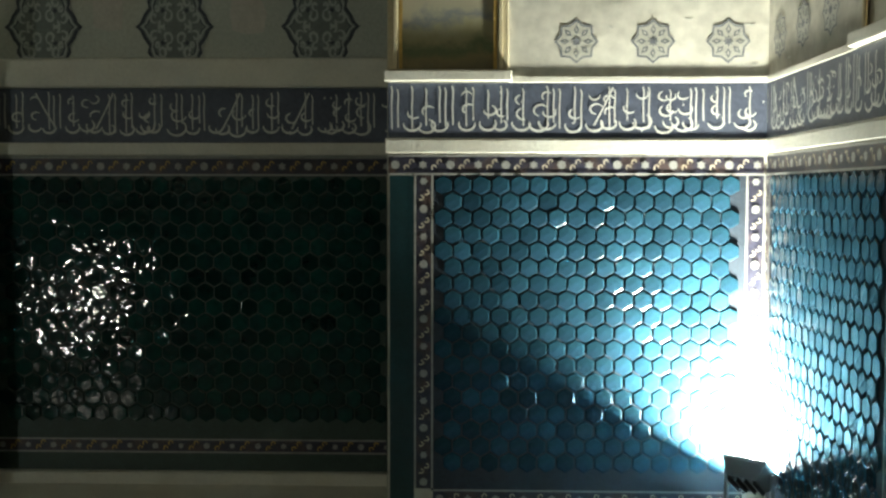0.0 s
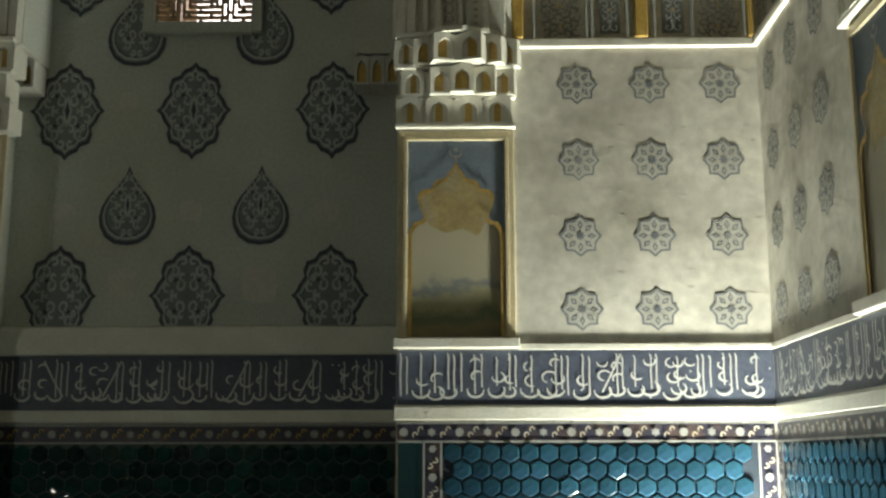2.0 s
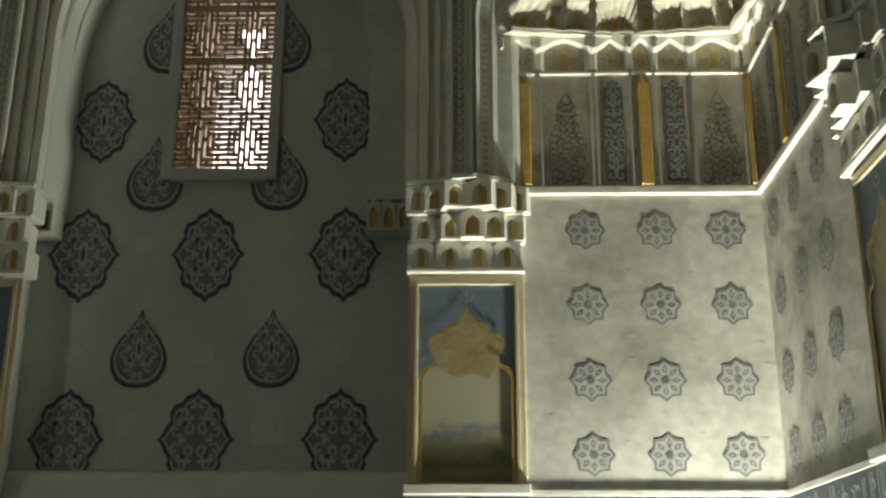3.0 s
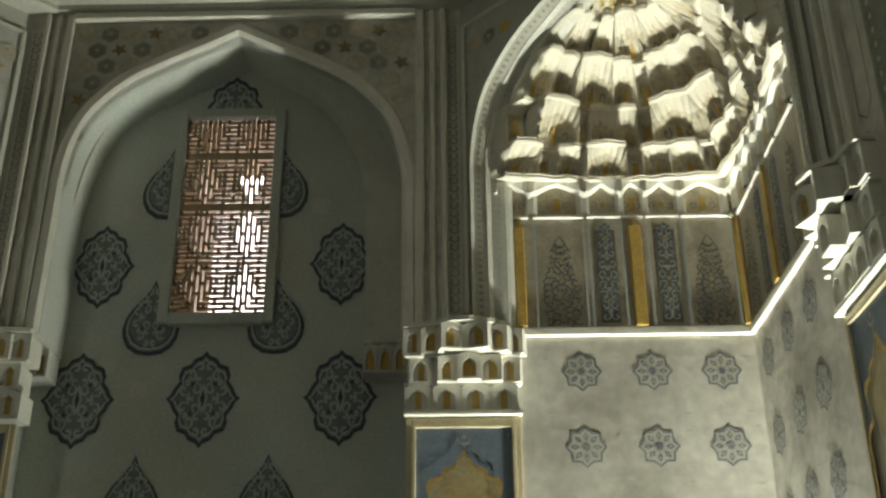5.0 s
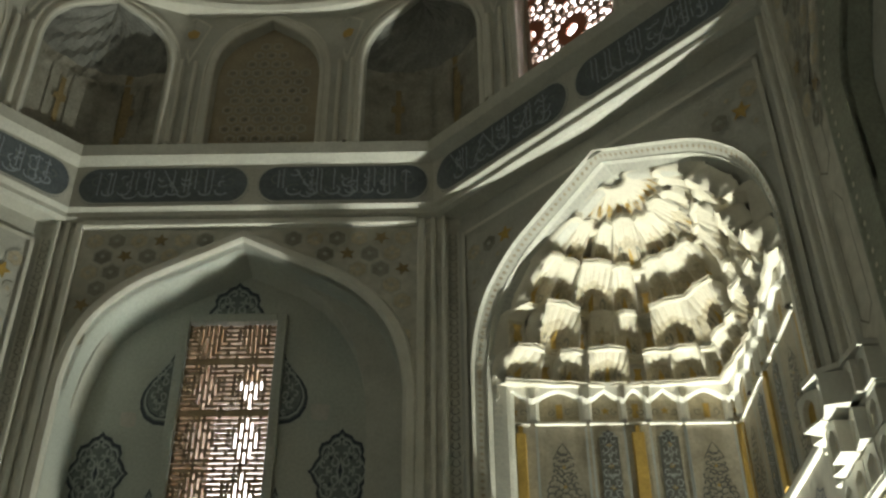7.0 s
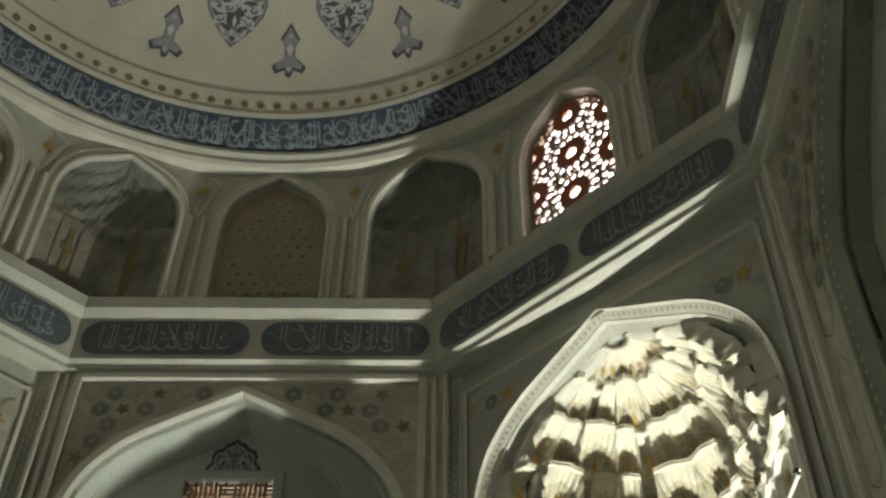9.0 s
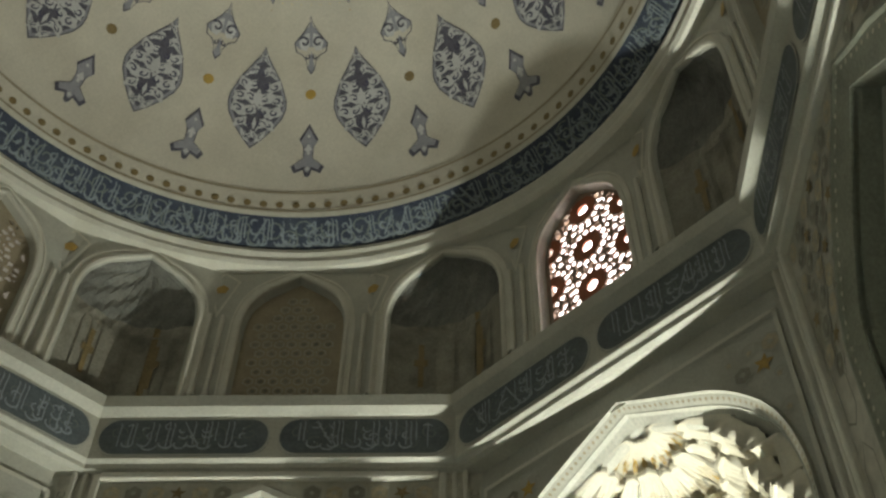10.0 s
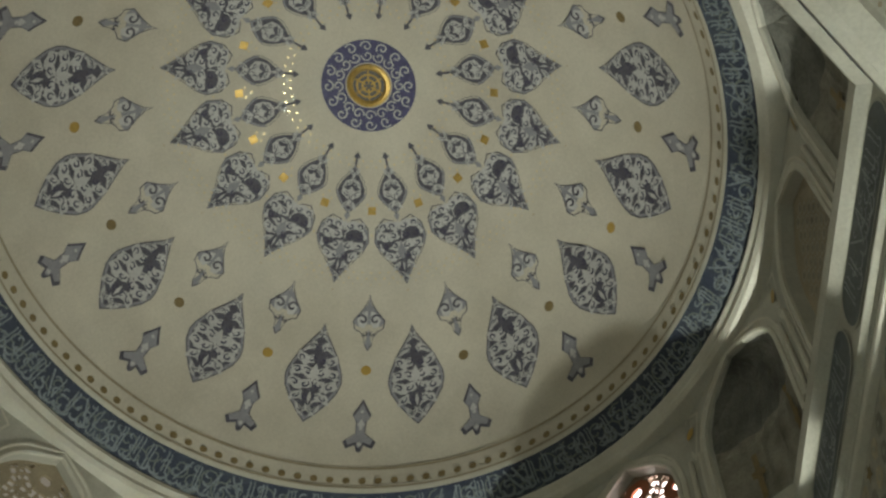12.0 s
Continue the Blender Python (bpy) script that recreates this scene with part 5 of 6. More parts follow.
# unseen slab over the wall heads outside the cornice, added to keep sky light out
v, f = [], []
for a in range(8):
    ang = radians(22.5 + 45 * a)
    for r in (2.70, 5.2):
        q = r / math.cos(radians(22.5))
        v.append((q * math.sin(ang), q * math.cos(ang), 5.59))
for a in range(8):
    b = (a + 1) % 8
    f.append((2 * a, 2 * b, 2 * b + 1, 2 * a + 1))
tagged(raw_object("ceiling", v, f, "stone"), "unseen slab closing the corner vaults off from the sky", "ceiling", kind="structure")


# ---- drum of sixteen arches ----
BW = HO * math.tan(radians(11.25))
BAY = {"niche": arch_curve(0.385, 6.66, 7.10, 10), "blind": arch_curve(0.335, 6.64, 7.10, 10), "window": arch_curve(0.335, 6.62, 7.08, 10)}


def bay(k, kind):
    """One arched bay of the drum. kind: blind, niche or window."""
    ang = k * math.pi / 8
    mp = face_map(ang, HO)
    top, z0 = 7.27, 5.99
    arch = BAY[kind]
    hw = -arch[0][0]
    pts = [(-hw, z0)] + arch + [(hw, z0)]
    v, f, s = [], [], []

    def quad(p, slot=0):
        i = len(v)
        v.extend(mp(*q) for q in p)
        f.append((i, i + 1, i + 2, i + 3))
        s.append(slot)
    for sg in (-1, 1):
        quad([(sg * hw, z0, 0), (sg * BW, z0, 0), (sg * BW, top, 0), (sg * hw, top, 0)])
    for a, b in (zip(arch, arch[1:]) if kind == "window" else ()):
        quad([(a[0], a[1], -0.27), (b[0], b[1], -0.27), (b[0], top, -0.27), (a[0], top, -0.27)])
    bo = (HO + 0.27) * math.tan(radians(11.25))
    for a, b in (((-bo, -hw), (hw, bo)) if kind == "window" else ((-bo, bo),)):
        quad([(a, 5.6, -0.27), (b, 5.6, -0.27), (b, top, -0.27), (a, top, -0.27)])
    dep = {"blind": 0.07, "niche": 0.02, "window": 0.10}[kind]
    for a, b in zip(arch, arch[1:]):
        quad([(a[0], a[1], 0), (b[0], b[1], 0), (b[0], top, 0), (a[0], top, 0)])
    for a, b in zip(pts, pts[1:]):
        quad([(a[0], a[1], 0), (b[0], b[1], 0), (b[0] * 0.97, b[1], -dep), (a[0] * 0.97, a[1], -dep)], 0)
    wall = tagged(raw_object("drum_bay", v, f, ["stone", "trim"], None, s, weld=True), {"blind": "drum bay with a blind lattice arch", "niche": "drum bay with a painted niche arch", "window": "drum bay with a pierced window"}[kind], "drum wall", "bays of the drum", "structure")
    # mouldings round the arch
    fl_v, fl_f = [], []
    o1 = [(-hw, z0)] + arch + [(hw, z0)]
    prof = [(0.0, -0.02), (0.0, 0.018), (0.012, 0.024), (0.028, 0.018), (0.03, 0.008), (0.052, 0.008), (0.055, 0.016), (0.068, 0.016), (0.07, -0.002)]
    n = len(o1)
    for q, h in prof:
        for x, z in o1:
            g = 1 + q / hw
            fl_v.append(mp(x * g, z + (q * 1.1 if z > 6.7 else 0) * min(1, (z - 6.7) / 0.25 if z > 6.7 else 0), h))
    for r in range(len(prof) - 1):
        fl_f += [(r * n + i, r * n + i + 1, (r + 1) * n + i + 1, (r + 1) * n + i) for i in range(n - 1)]
    tagged(raw_object("arch_moulding", fl_v, fl_f, "trim", wall), "pale double moulding")
    # spandrel: gilt knob in a kite on the pier between two bays
    fl = Flat()
    fl.poly(star(-BW, 6.97, 0.045, 5, 0.85), 0.016, 0)
    fl.ring([(-BW - 0.115, 7.05), (-BW, 7.14), (-BW + 0.115, 7.05), (-BW, 6.70)], [(-BW - 0.095, 7.045), (-BW, 7.12), (-BW + 0.095, 7.045), (-BW, 6.76)], 0.012, 1)
    fl.lay("gilt_knob", face_map(ang, HO), ["goldpaint", "trim"], wall)
    # slender colonnettes with white bases
    for sg in (-1, 1):
        bm = bmesh.new()
        p = mp(sg * (BW - 0.045), 6.0, 0.012)
        bmesh.ops.create_cone(bm, segments=10, radius1=0.016, radius2=0.016, depth=0.72, matrix=Matrix.Translation((p[0], p[1], 6.36)))
        bmesh.ops.create_cone(bm, segments=10, radius1=0.040, radius2=0.018, depth=0.035, matrix=Matrix.Translation((p[0], p[1], 6.018)))
        part("colonnette", bm, "trim", wall)
    if kind == "blind":
        fl = Flat()
        fl.poly([(x * 0.97, z) for x, z in pts], -0.068, 0)
        for i in range(-4, 5):
            for j in range(0, 13):
                x, z = i * 0.078 + 0.039 * (j % 2), 6.05 + j * 0.080
                lim = 0.31 if z < 6.66 else 0.31 * (7.05 - z) / 0.39
                if abs(x) < lim - 0.04:
                    fl.ring(star(x, z, 0.036, 6, 0.87), star(x, z, 0.029, 6, 0.87), -0.062, 1)
                    fl.poly(star(x, z, 0.022, 6, 0.6), -0.064, 2)
        fl.lay("blind_lattice", mp, ["tan", "plasterlight", "nichepaint"], wall, "tan panel with a faded hexagon lattice")
    elif kind == "niche":
        # shallow half-octagon niche with a scalloped hood
        v, f, s = [], [], []
        NA, NV = 20, 14
        for b in range(NV + 1):
            for a in range(NA + 1):
                q = a / NA * 2 - 1
                z = z0 + (7.10 - z0) * b / NV
                lim = 0.385 if z < arch[0][1] else float(np.interp(z, [p[1] for p in arch[:11]], [-p[0] for p in arch[:11]]))
                d = 0.17 * (1 - q * q) * math.sqrt(max(0.001, 1 - max(0.0, (z - 6.35) / 0.78) ** 2))
                if 6.5 < z < 7.05:
                    d += 0.012 * math.sin(q * 14) * math.sin(z * 40)
                v.append(mp(q * lim, z, -0.02 - d))
        for b in range(NV):
            for a in range(NA):
                c = b * (NA + 1) + a
                f.append((c, c + 1, c + NA + 2, c + NA + 1))
                # rows from 8 up take the darker mottled hood colour
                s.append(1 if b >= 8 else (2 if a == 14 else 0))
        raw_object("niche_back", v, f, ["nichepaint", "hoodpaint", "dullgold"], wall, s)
        fl = Flat()
        for x in (-0.27, -0.14, 0.0, 0.14, 0.27):
            fl.stroke([(x, 6.0), (x, 6.26), (x, 6.52)], 0.016, 0.004, 0)
        for x in (-0.2, 0.2):
            fl.poly(star(x, 6.30, 0.045, 6, 0.8), 0.004, 1)
            fl.stroke([(x, 6.1), (x, 6.46)], 0.03, 0.003, 1)
        fl.stroke([(-0.35 + 0.07 * i, 6.53) for i in range(11)], 0.014, 0.006, 0)
        fl.lay("niche_paint", lambda u, v, h: mp(u, v, -0.02 - 0.17 * (1 - min(abs(u) / 0.385, 1) ** 2) * 0.97 + 0.006 + h), ["nichepaint", "dullgold"], wall)
    else:
        pierced_window(wall, mp, arch, z0)
    return wall


def pierced_window(wall, mp, arch, z0):
    """Plaster screen pierced with round holes set in rings, daylight behind it."""
    holder = new("window")
    tagged(holder, "pointed drum window with a plaster screen of round holes", "window", "pierced drum windows", "structure")
    cell = 0.0105
    v, f, s = [], [], []

    def inside(x, z, m):
        if z < z0 + m:
            return False
        lim = 0.325 if z < arch[0][1] else float(np.interp(z, [p[1] for p in arch[:11]], [-p[0] for p in arch[:11]]))
        return abs(x) < lim - m and z < 7.05 - m
    rosettes = [(a * 0.300, z0 + 0.24 + b * 0.345 + (0.1725 if a % 2 else 0.0)) for a in range(-2, 3) for b in range(-1, 5)]

    def kind_at(x, z):
        """0: hole, 1: plain screen, 2: disc round a rosette's eye, reddened for warm light."""
        d, (cx, cz) = min((math.hypot(x - a, z - b), (a, b)) for a, b in rosettes)
        ang = math.atan2(x - cx, z - cz)
        if not inside(x, z, 0.030):
            return 1
        if d < 0.041:
            return 0
        if d < 0.104:
            return 2
        q = (round(ang / (2 * math.pi) * 15) / 15) * 2 * math.pi
        if math.hypot(x - cx - 0.131 * math.sin(q), z - cz - 0.131 * math.cos(q)) < 0.0225:
            return 0
        if d > 0.158 and (x * 16.5 % 1 - 0.5) ** 2 + (z * 16.5 % 1 - 0.5) ** 2 < 0.13:
            return 0
        return 1
    nx, nz = int(0.70 / cell), int(1.14 / cell)
    grid = {}
    for a in range(nx):
        for b in range(nz):
            x, z = -0.35 + (a + 0.5) * cell, z0 + (b + 0.5) * cell
            if inside(x, z, -0.03):
                grid[a, b] = kind_at(x, z)
    for (a, b), kind in grid.items():
        if not kind:
            continue
        x, z = -0.35 + a * cell, z0 + b * cell
        ring = [(x, z), (x + cell, z), (x + cell, z + cell), (x, z + cell)]
        k = len(v)
        v.extend(mp(p[0], p[1], -0.06) for p in ring)
        f.append((k, k + 1, k + 2, k + 3))
        s.append(kind - 1)
        for e, step in enumerate(((0, -1), (1, 0), (0, 1), (-1, 0))):
            if grid.get((a + step[0], b + step[1])) == 0:
                p, q = ring[e], ring[(e + 1) % 4]
                k = len(v)
                v.extend((mp(p[0], p[1], -0.06), mp(q[0], q[1], -0.06), mp(q[0], q[1], -0.075), mp(p[0], p[1], -0.075)))
                f.append((k, k + 1, k + 2, k + 3))
                s.append(kind - 1)
    dim = mp(0, 0, 0)[0] < 0 or mp(0, 0, 0)[1] < 0
    # same tan plaster; against daylight, brown paints its shade and red the warm light
    raw_object("screen", v, f, ["tan", "tan"] if dim else ["shadedscreen", "redlitscreen"], holder, s)
    pts = [(-0.33, z0)] + [(x * 1.05, z + 0.02) for x, z in arch] + [(0.33, z0)]
    fl = Flat()
    fl.poly(pts, -0.15, 0)
    tagged(fl.lay("backdrop", mp, "shadedsky" if dim else "daylight"), "sky outside the drum window", "sky", kind="structure")
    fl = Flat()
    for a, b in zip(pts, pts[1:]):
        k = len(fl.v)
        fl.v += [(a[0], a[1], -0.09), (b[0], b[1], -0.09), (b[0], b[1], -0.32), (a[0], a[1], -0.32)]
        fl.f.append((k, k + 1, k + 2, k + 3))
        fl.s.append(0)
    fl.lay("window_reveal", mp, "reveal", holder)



for k in range(16):
    bay(k, "niche" if k % 2 else ("window" if k % 4 == 2 else "blind"))


# ---- dome ----
DZ, DR = 6.972, 2.348


def dome_at(az, pol, h=0.0):
    r = (DR - h) * math.sin(pol)
    return (r * math.sin(az), r * math.cos(az), DZ + (DR - h) * math.cos(pol))


v, f, s = [], [], []
prof = [dome_at(0, radians(p))[1:] for p in (1, 8, 15, 22, 29, 36, 43, 50, 56, 62, 67, 71, 74, 77)] + [(2.30, 7.465), (2.455, 7.29), (2.44, 7.285), (2.435, 7.25), (2.46, 7.215), (2.455, 7.18), (2.475, 7.15), (2.66, 7.14)]
n, seg = len(prof), 128
for a in range(seg):
    ang = 2 * math.pi * a / seg
    v += [(r * math.sin(ang), r * math.cos(ang), z) for r, z in prof]
for a in range(seg):
    b = (a + 1) % seg
    for i in range(n - 1):
        f.append((a * n + i, b * n + i, b * n + i + 1, a * n + i + 1))
        s.append(0 if i < 13 else (1 if i == 14 else 2))
dome = raw_object("dome", v, f, ["dome", "domeband", "trim"], None, s)
M_SMOOTH = [i % (n - 1) < 13 for i in range(len(f))]
dome.data.polygons.foreach_set("use_smooth", M_SMOOTH)
tagged(dome, "cream painted dome with rings of lilac medallions", "dome", kind="structure")


v, f = [], []
prof = [((DR + 0.2) * math.sin(radians(q)), DZ + (DR + 0.2) * math.cos(radians(q))) for q in (1, 10, 20, 30, 40, 50, 60, 70, 77)] + [(2.70, 7.40), (2.90, 7.30), (2.90, 7.24)]
n = len(prof)
for a in range(64):
    ang = 2 * math.pi * a / 64
    v += [(r * math.sin(ang), r * math.cos(ang), z) for r, z in prof]
for a in range(64):
    b = (a + 1) % 64
    f += [(a * n + i, b * n + i, b * n + i + 1, a * n + i + 1) for i in range(n - 1)]
tagged(raw_object("roof", v, f, "stone"), "plain outer shell of the dome", "roof", kind="structure")


def dome_map(az0, pol0):
    def mp(u, q, h):
        pol = max(0.001, pol0 - q / DR)
        return dome_at(az0 + u / (DR * max(0.12, math.sin(pol))), pol, h)
    return mp


def leaf(w, h, belly=-0.1):
    pts = [(0, h)] + [(w * x, h * y) for x, y in ((0.10, 0.86), (0.34, 0.66), (0.70, 0.36), (0.96, 0.02), (1.0, -0.14), (0.92, -0.34), (0.66, -0.58), (0.34, -0.80), (0.12, -0.93))] + [(0, -h)]
    return pts + [(-x, y) for x, y in reversed(pts[1:-1])]


def heart(w, h):
    pts = [(0, 0.72 * h)] + [(w * x, h * y) for x, y in ((0.18, 0.92), (0.52, 1.0), (0.88, 0.72), (1.0, 0.30), (0.82, -0.05), (0.50, -0.36), (0.20, -0.68))] + [(0, -h)]
    return pts + [(-x, y) for x, y in reversed(pts[1:-1])]


def spade(w, h):
    pts = [(0, h)] + [(w * x, h * y) for x, y in ((0.10, 0.75), (0.40, 0.45), (0.95, 0.05), (0.85, -0.25), (0.50, -0.35), (0.28, -0.55), (0.22, -0.8))] + [(0, -h)]
    return pts + [(-x, y) for x, y in reversed(pts[1:-1])]


def crosslet(w, h):
    pts = [(0, h), (0.25 * w, 0.72 * h), (0.55 * w, 0.42 * h), (0.30 * w, 0.18 * h), (0.28 * w, -0.30 * h), (0.95 * w, -0.62 * h), (0.75 * w, -0.86 * h), (0.25 * w, -0.72 * h), (0.14 * w, -0.95 * h), (0, -h)]
    return pts + [(-x, y) for x, y in reversed(pts[1:-1])]


def arabesque(fl, shape, rows, rim=0.88, columns=(0.30, 0.74)):
    """A painted medallion: lilac rim, dark ground and pairs of white scrolled leaves. Slots: 0 ink, 1 dark, 2 white, 3 lilac."""
    lo, hi = min(p[1] for p in shape), max(p[1] for p in shape)
    inner = scaled(shape, rim)
    fl.poly(shape, 0.003, 3)
    fl.ring(shape, scaled(shape, 0.965), 0.006, 1)
    fl.poly(inner, 0.007, 1)
    step = (hi - lo) * rim / rows
    for i in range(rows):
        y = lo * rim + step * (i + 0.5)
        half = max([a[0] + (b[0] - a[0]) * (y - a[1]) / (b[1] - a[1]) for a, b in zip(shape, shape[1:] + shape[:1]) if min(a[1], b[1]) <= y < max(a[1], b[1])] or [0.0]) * rim
        for n, c in enumerate(columns):
            if half < step * 0.30 or (n and half < step * 0.75):
                continue
            for sx in (-1, 1):
                x, wide, tall = sx * half * c, half * (0.35 if half > step * 0.75 else 0.46), step * 0.70
                turn = sx * (0.55 if (i + n) % 2 else -0.75)
                ct, st = math.cos(turn), math.sin(turn)

                def at(p, q):
                    return (x + p * wide * ct + q * tall * st, y - p * wide * st * 0.6 + q * tall * ct)
                fl.poly([at(p, q) for p, q in ((0, 0.95), (0.45, 0.55), (0.95, 0.30), (0.80, -0.20), (0.35, -0.45), (0.25, -0.9), (-0.30, -0.75), (-0.55, -0.30), (-0.95, 0.0), (-0.6, 0.45))], 0.010, 2)
                fl.stroke([at(0.55 * p[0], 0.5 * p[1]) for p in spiral(0, 0, 1.0, 0.9, 0.7 * i + n, sx, 7)], min(wide, tall) * 0.24, 0.014, 0, taper=True)
        if i % 2 and half > step * 0.5:
            fl.poly([(0, y + step * 0.55), (half * 0.11, y), (0, y - step * 0.55), (-half * 0.11, y)], 0.012, 2)


DM = ["domeink", "domefill", "domeline", "lilac", "goldpaint"]
for k in range(16):
    a0, a1 = k * math.pi / 8, (k + 0.5) * math.pi / 8
    fl = Flat()
    arabesque(fl, leaf(0.212, 0.398), 7)
    fl.poly([(0, 0.075), (0.038, 0), (0, -0.075), (-0.038, 0)], 0.016, 2)
    fl.lay("leaf_medallion", dome_map(a1, radians(54.9)), DM, dome)
    fl = Flat()
    o = crosslet(0.125, 0.218)
    fl.poly(o, 0.003, 3)
    fl.ring(o, scaled(o, 0.84), 0.006, 1)
    fl.poly([(0, 0.055), (0.030, 0.005), (0.012, -0.005), (0.010, -0.035), (-0.010, -0.035), (-0.012, -0.005), (-0.030, 0.005)], 0.008, 2)
    fl.poly(star(0, 0.115, 0.015, 4, 0.6), 0.007, 2)
    fl.poly(star(0, -0.15, 0.022, 4, 0.6), 0.007, 2)
    fl.lay("crosslet", dome_map(a0, radians(64.3)), DM, dome)
    fl = Flat()
    fl.poly(star(0, 0, 0.040, 8, 0.93), 0.004, 0)
    fl.lay("gilt_disc", dome_map(a0, radians(53.4)), ["dullgold" if k % 3 else "goldpaint"], dome)
    fl = Flat()
    o = spade(0.130, 0.222)
    fl.poly(o, 0.003, 3)
    fl.ring(o, scaled(o, 0.93), 0.006, 1)
    for sx in (-1, 1):
        fl.poly([(sx * x, y) for x, y in ((0.012, 0.09), (0.05, 0.075), (0.09, 0.02), (0.075, -0.035), (0.035, -0.045), (0.012, 0.0))], 0.005, 2)
    for sx in (-1, 1):
        fl.stroke([(sx * p[0], p[1]) for p in spiral(0.05, 0.02, 0.042, 0.9, 0.6)], 0.017, 0.007, 1)
        fl.stroke([(sx * p[0], p[1]) for p in spiral(0.03, -0.09, 0.022, 0.8, 2.0)], 0.012, 0.007, 1)
    fl.lay("spade", dome_map(a0, radians(44.3)), DM, dome)
    fl = Flat()
    arabesque(fl, heart(0.205, 0.258), 6, 0.90)
    fl.poly(leaf(0.035, 0.07), 0.016, 3)
    fl.lay("heart_medallion", dome_map(a1, radians(31.2)), DM, dome)
    fl = Flat()
    fl.poly([(-0.03, 0.03), (0.03, 0.03), (0.045, -0.01), (0, -0.05), (-0.045, -0.01)], 0.004, 0)
    fl.lay("small_arrow", dome_map(a1, radians(39.3)), ["goldpaint"], dome)
    fl = Flat()
    arabesque(fl, leaf(0.118, 0.190), 4, 0.86, (0.42,))
    fl.poly(star(0, -0.02, 0.040, 4, 0.5), 0.016, 2)
    fl.poly([(0, -0.17), (0.022, -0.205), (0, -0.245), (-0.022, -0.205)], 0.004, 3)
    fl.stroke([(0, 0.18), (0, 0.25)], 0.016, 0.006, 1)
    fl.poly(star(0, 0.255, 0.030, 3, 0.6), 0.007, 1)
    fl.lay("petal", dome_map(a1, radians(19.6)), DM, dome)
    fl = Flat()
    fl.rect(-0.030, 0.030, -0.030, 0.030, 0.005, 0)
    fl.lay("gilt_square", dome_map(a0, radians(23.4)), ["gold"], dome)

fl = Flat()
for k in range(128):
    a = 2 * math.pi * (k + 0.5) / 128
    c = [(a + 0.012 * math.sin(t), radians(75.5) + 0.012 * math.cos(t)) for t in [math.pi / 4 * i for i in range(8)]]
    fl.poly(c, 0.005, 0)
for k in range(256):
    a, b = 2 * math.pi * k / 256, 2 * math.pi * (k + 1) / 256
    for p0, p1, sl in ((72.7, 73.2, 1), (76.6, 77.0, 1)):
        fl.poly([(a, radians(p0)), (b, radians(p0)), (b, radians(p1)), (a, radians(p1))], 0.005, sl)
studs = fl.lay("rim_studs", lambda az, pol, h: dome_at(az, pol, h), ["dullgold", "tan"], dome)
tagged(studs, "ring of ochre studs and thin lines", kind="stuff")

fl = Flat()
for j in range(28):
    q = radians(9.6 + 1.15 * j)
    m = 8 * round(2 * math.pi * DR * math.sin(q) / 0.068 / 8)
    w = 0.0085 / (DR * math.sin(q))
    for k in range(m):
        a = 2 * math.pi * (k + 0.5 * (j % 2)) / m
        fl.poly([(a - w, q), (a, q - 0.0036), (a + w, q), (a, q + 0.0036)], 0.0022, 0)
specks = fl.lay("gilt_specks", lambda az, pol, h: dome_at(az, pol, 0.0025), ["speck"], dome, "fine gilt specks round the boss")
tagged(specks, "fine gilt specks round the boss", kind="stuff")

# inscription on the sloping band round the dome's foot
fl = Flat()
rng = random.Random(77)
bars(fl, 0.0, 2 * math.pi * 2.35, 0.010, 0.225, rng, slot=0, w=0.0105, h=0.006, dense=2.3)
for i in range(150):
    fl.stroke(spiral(2 * math.pi * 2.35 * i / 150, 0.115 + 0.03 * (-1) ** i, 0.075, 1.2, i * 1.3), 0.011, 0.004, 1)


def band_map(u, q, h):
    az = u / 2.35
    t = q / 0.235
    r = 2.455 - (2.455 - 2.30) * t - h * 0.7
    return (r * math.sin(az), r * math.cos(az), 7.29 + 0.175 * t - h * 0.7)


script = fl.lay("dome_inscription", band_map, ["bandletter", "medfill"], dome)
tagged(script, "pale lettering strokes on the blue band", kind="stuff")

# boss at the crown
boss = new("dome_boss")
tagged(boss, "gilt ring with a pierced rosette in a lilac wreath", "ceiling boss")
fl = Flat()
circ = [(math.sin(t), math.cos(t)) for t in [2 * math.pi * i / 40 for i in range(40)]]
fl.ring(scaled(circ, 0.352), scaled(circ, 0.165), 0.004, 0)
for i in range(16):
    t = 2 * math.pi * i / 16
    for s2, r in ((1, 0.30), (-1, 0.23)):
        fl.stroke([(r * math.sin(t) + p[0], r * math.cos(t) + p[1]) for p in spiral(0, 0, 0.045, 1.1, t * s2, s2)], 0.010, 0.008, 1)
fl.poly(scaled(circ, 0.12), 0.006, 2)
fl.lay("wreath", lambda u, q, h: (u, q, DZ + math.sqrt(DR * DR - u * u - q * q) - h), ["wreath", "domeline", "housing"], boss, "lilac wreath")
bm = bmesh.new()
for i in range(40):
    t = 2 * math.pi * i / 40
    ring = [(0.165, 9.316), (0.160, 9.29), (0.135, 9.285), (0.118, 9.30), (0.118, 9.318)]
    for r, z in ring:
        bm.verts.new((r * math.sin(t), r * math.cos(t), z))
bm.verts.ensure_lookup_table()
for i in range(40):
    j = (i + 1) % 40
    for c in range(4):
        bm.faces.new([bm.verts[q] for q in (i * 5 + c, j * 5 + c, j * 5 + c + 1, i * 5 + c + 1)])
part("ring", bm, "gold", boss, "polished gilt ring")
fl = Flat()
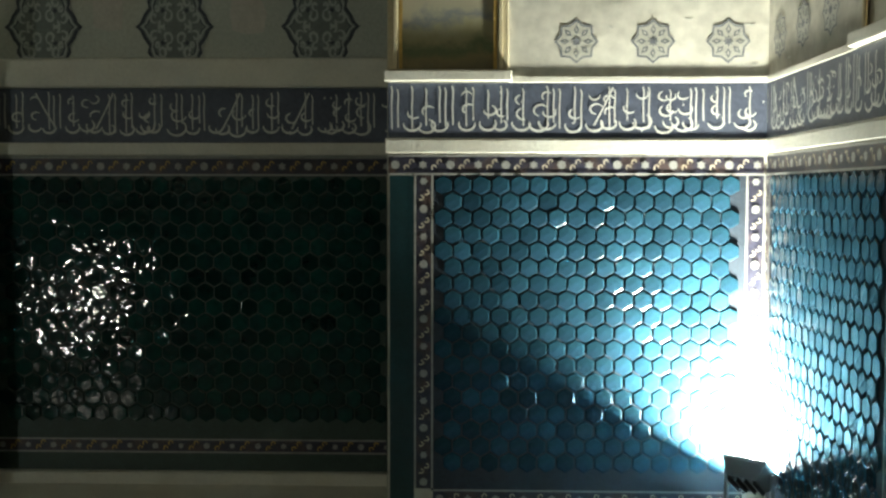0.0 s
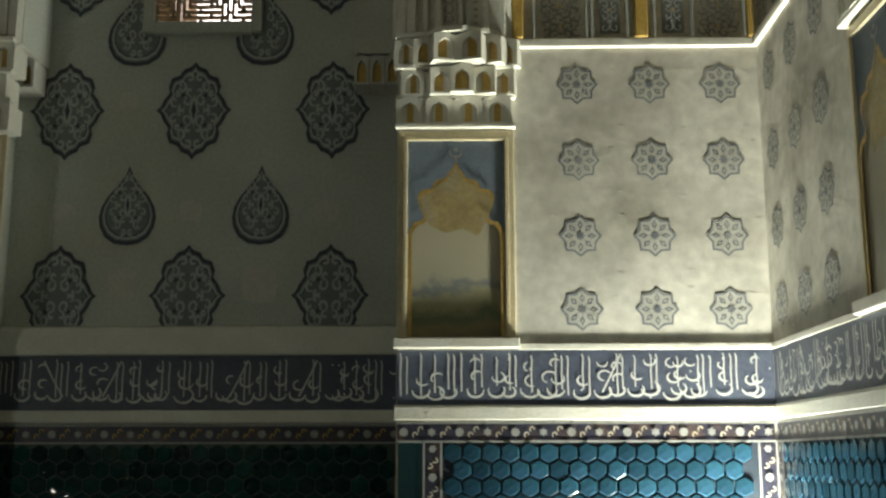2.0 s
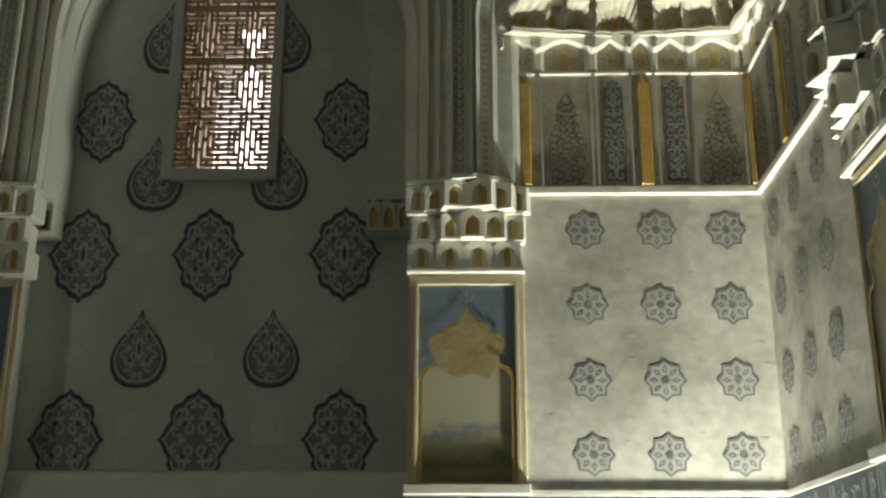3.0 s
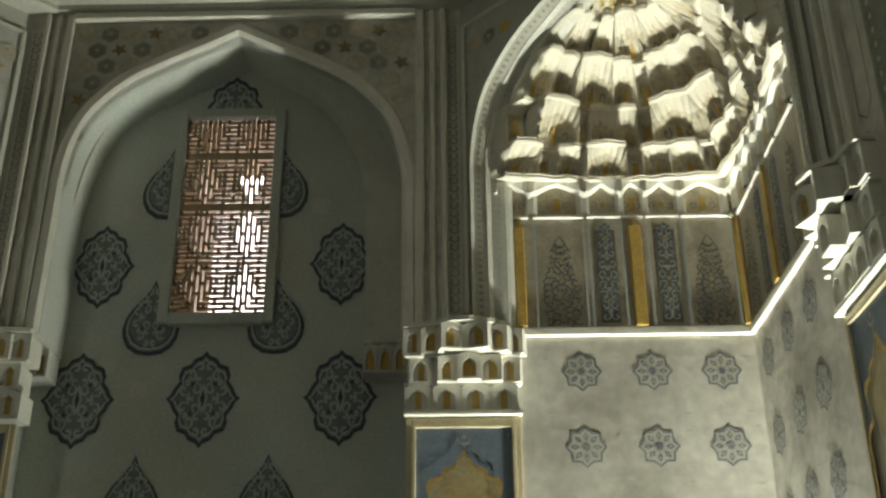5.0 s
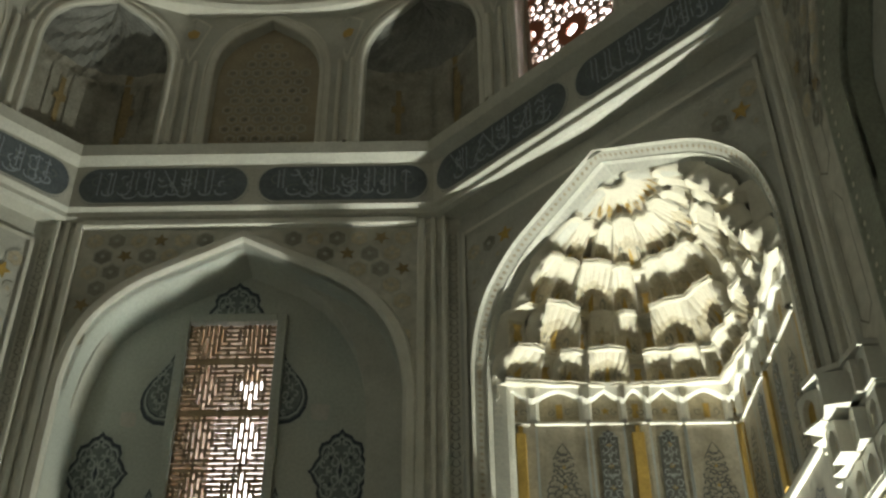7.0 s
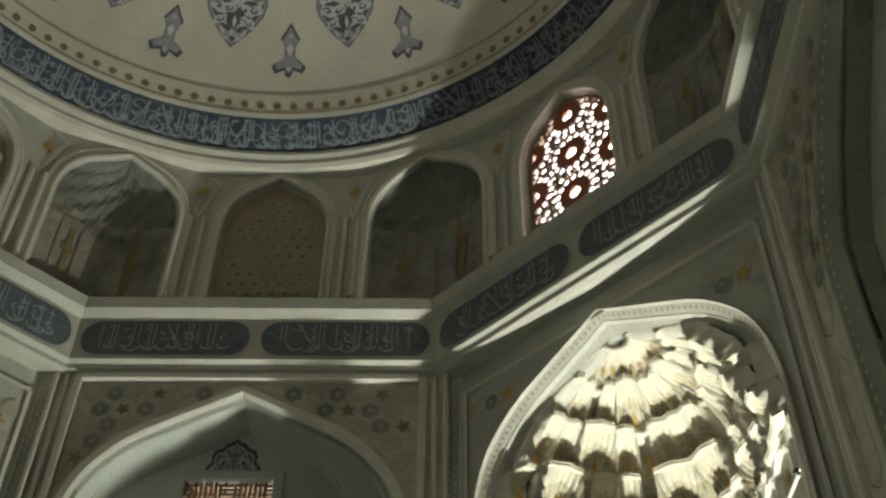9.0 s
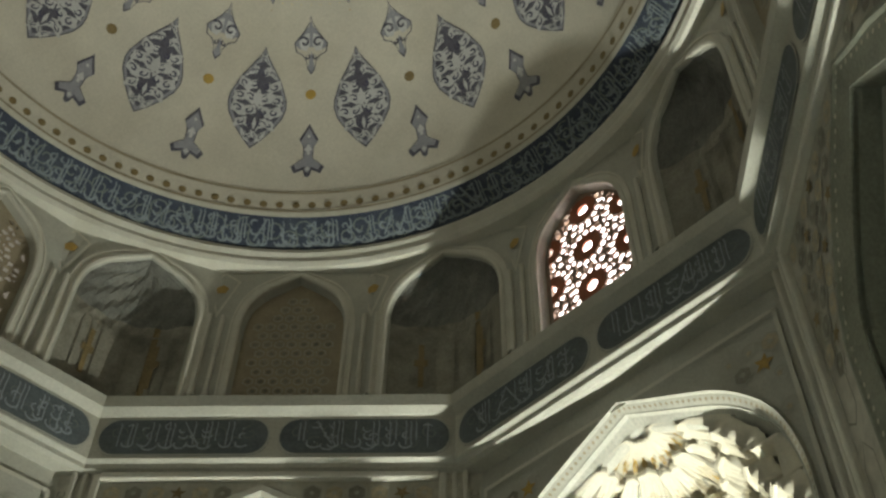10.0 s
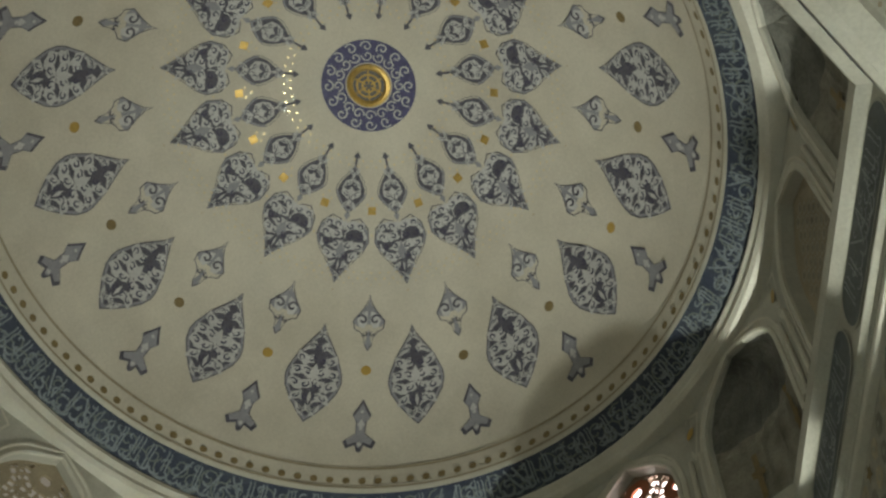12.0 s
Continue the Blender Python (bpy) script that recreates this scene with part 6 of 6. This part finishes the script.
for i in range(6):
    t = math.pi * i / 3
    fl.stroke([(0.02 * math.sin(t), 0.02 * math.cos(t)), (0.115 * math.sin(t), 0.115 * math.cos(t))], 0.010, 0.022, 0)
for r in (0.045, 0.085):
    fl.ring(scaled(circ, r + 0.007), scaled(circ, r - 0.006), 0.022, 0)
fl.lay("rosette", lambda u, q, h: (u, q, 9.318 - h), ["gold"], boss, "pierced gilt rosette")


# ---- flood lamps on the floor ----
def flood_lamp(at, target, power, glass_mat="lampglass"):
    lamp = new("flood_lamp")
    tagged(lamp, "black floor flood lamp tilted up into a corner, lit", "lamp", "floor flood lamps")
    bm = bmesh.new()
    w, h, d = 0.20, 0.16, 0.07
    front = [bm.verts.new((x, y, 0)) for x, y in ((-w / 2, -h / 2), (w / 2, -h / 2), (w / 2, h / 2), (-w / 2, h / 2))]
    back = [bm.verts.new((x * 0.72, y * 0.72, d)) for x, y in ((-w / 2, -h / 2), (w / 2, -h / 2), (w / 2, h / 2), (-w / 2, h / 2))]
    for i in range(4):
        j = (i + 1) % 4
        bm.faces.new((front[i], front[j], back[j], back[i]))
    bm.faces.new(back)
    body = part("housing", bm, "housing", lamp, "finned black housing")
    for q in (-0.06, -0.02, 0.02, 0.06):
        bm = bmesh.new()
        box(bm, q - 0.003, q + 0.003, -0.06, 0.06, d, d + 0.02)
        part("fin", bm, "housing", body)
    for a, b, c, e in ((-w / 2, w / 2, -h / 2, -h / 2 + 0.012), (-w / 2, w / 2, h / 2 - 0.012, h / 2), (-w / 2, -w / 2 + 0.012, -h / 2 + 0.012, h / 2 - 0.012), (w / 2 - 0.012, w / 2, -h / 2 + 0.012, h / 2 - 0.012)):
        bm = bmesh.new()
        box(bm, a, b, c, e, -0.012, 0.004)
        part("rim", bm, "housing", body)
    bm = bmesh.new()
    box(bm, -w / 2 + 0.013, w / 2 - 0.013, -h / 2 + 0.013, h / 2 - 0.013, -0.002, 0.002)
    glass = part("glass", bm, glass_mat, lamp, "glowing glass")
    m = look(at, target)
    body.matrix_world = m
    glass.matrix_world = m
    bm = bmesh.new()
    for sx in (-1, 1):
        p = m @ Vector((sx * (w / 2 + 0.008), 0, 0.03))
        box(bm, p.x - 0.008, p.x + 0.008, p.y - 0.012, p.y + 0.012, 0.01, p.z + 0.02)
    p = m @ Vector((0, 0, 0.03))
    box(bm, p.x - 0.13, p.x + 0.13, p.y - 0.09, p.y + 0.09, 0.0, 0.014)
    part("bracket", bm, "housing", lamp, "steel floor bracket")
    if not power:
        return
    light = new("flood_light", bpy.data.lights.new("flood_light", "AREA"))
    light.data.shape, light.data.size, light.data.size_y = "RECTANGLE", 0.175, 0.135
    light.data.energy, light.data.color = power, (0.97, 1.0, 0.845)
    light.matrix_world = m @ Matrix.Translation((0, 0, -0.02))


flood_lamp(FLOOD_AT, (FLOOD_AT[0] + 0.42, FLOOD_AT[1] + 0.44, FLOOD_AT[2] + 0.80), LAMP_POWER)
flood_lamp((-2.44, -2.20, 0.60), (-1.60, -1.75, 1.30), 14.0, "farglass")
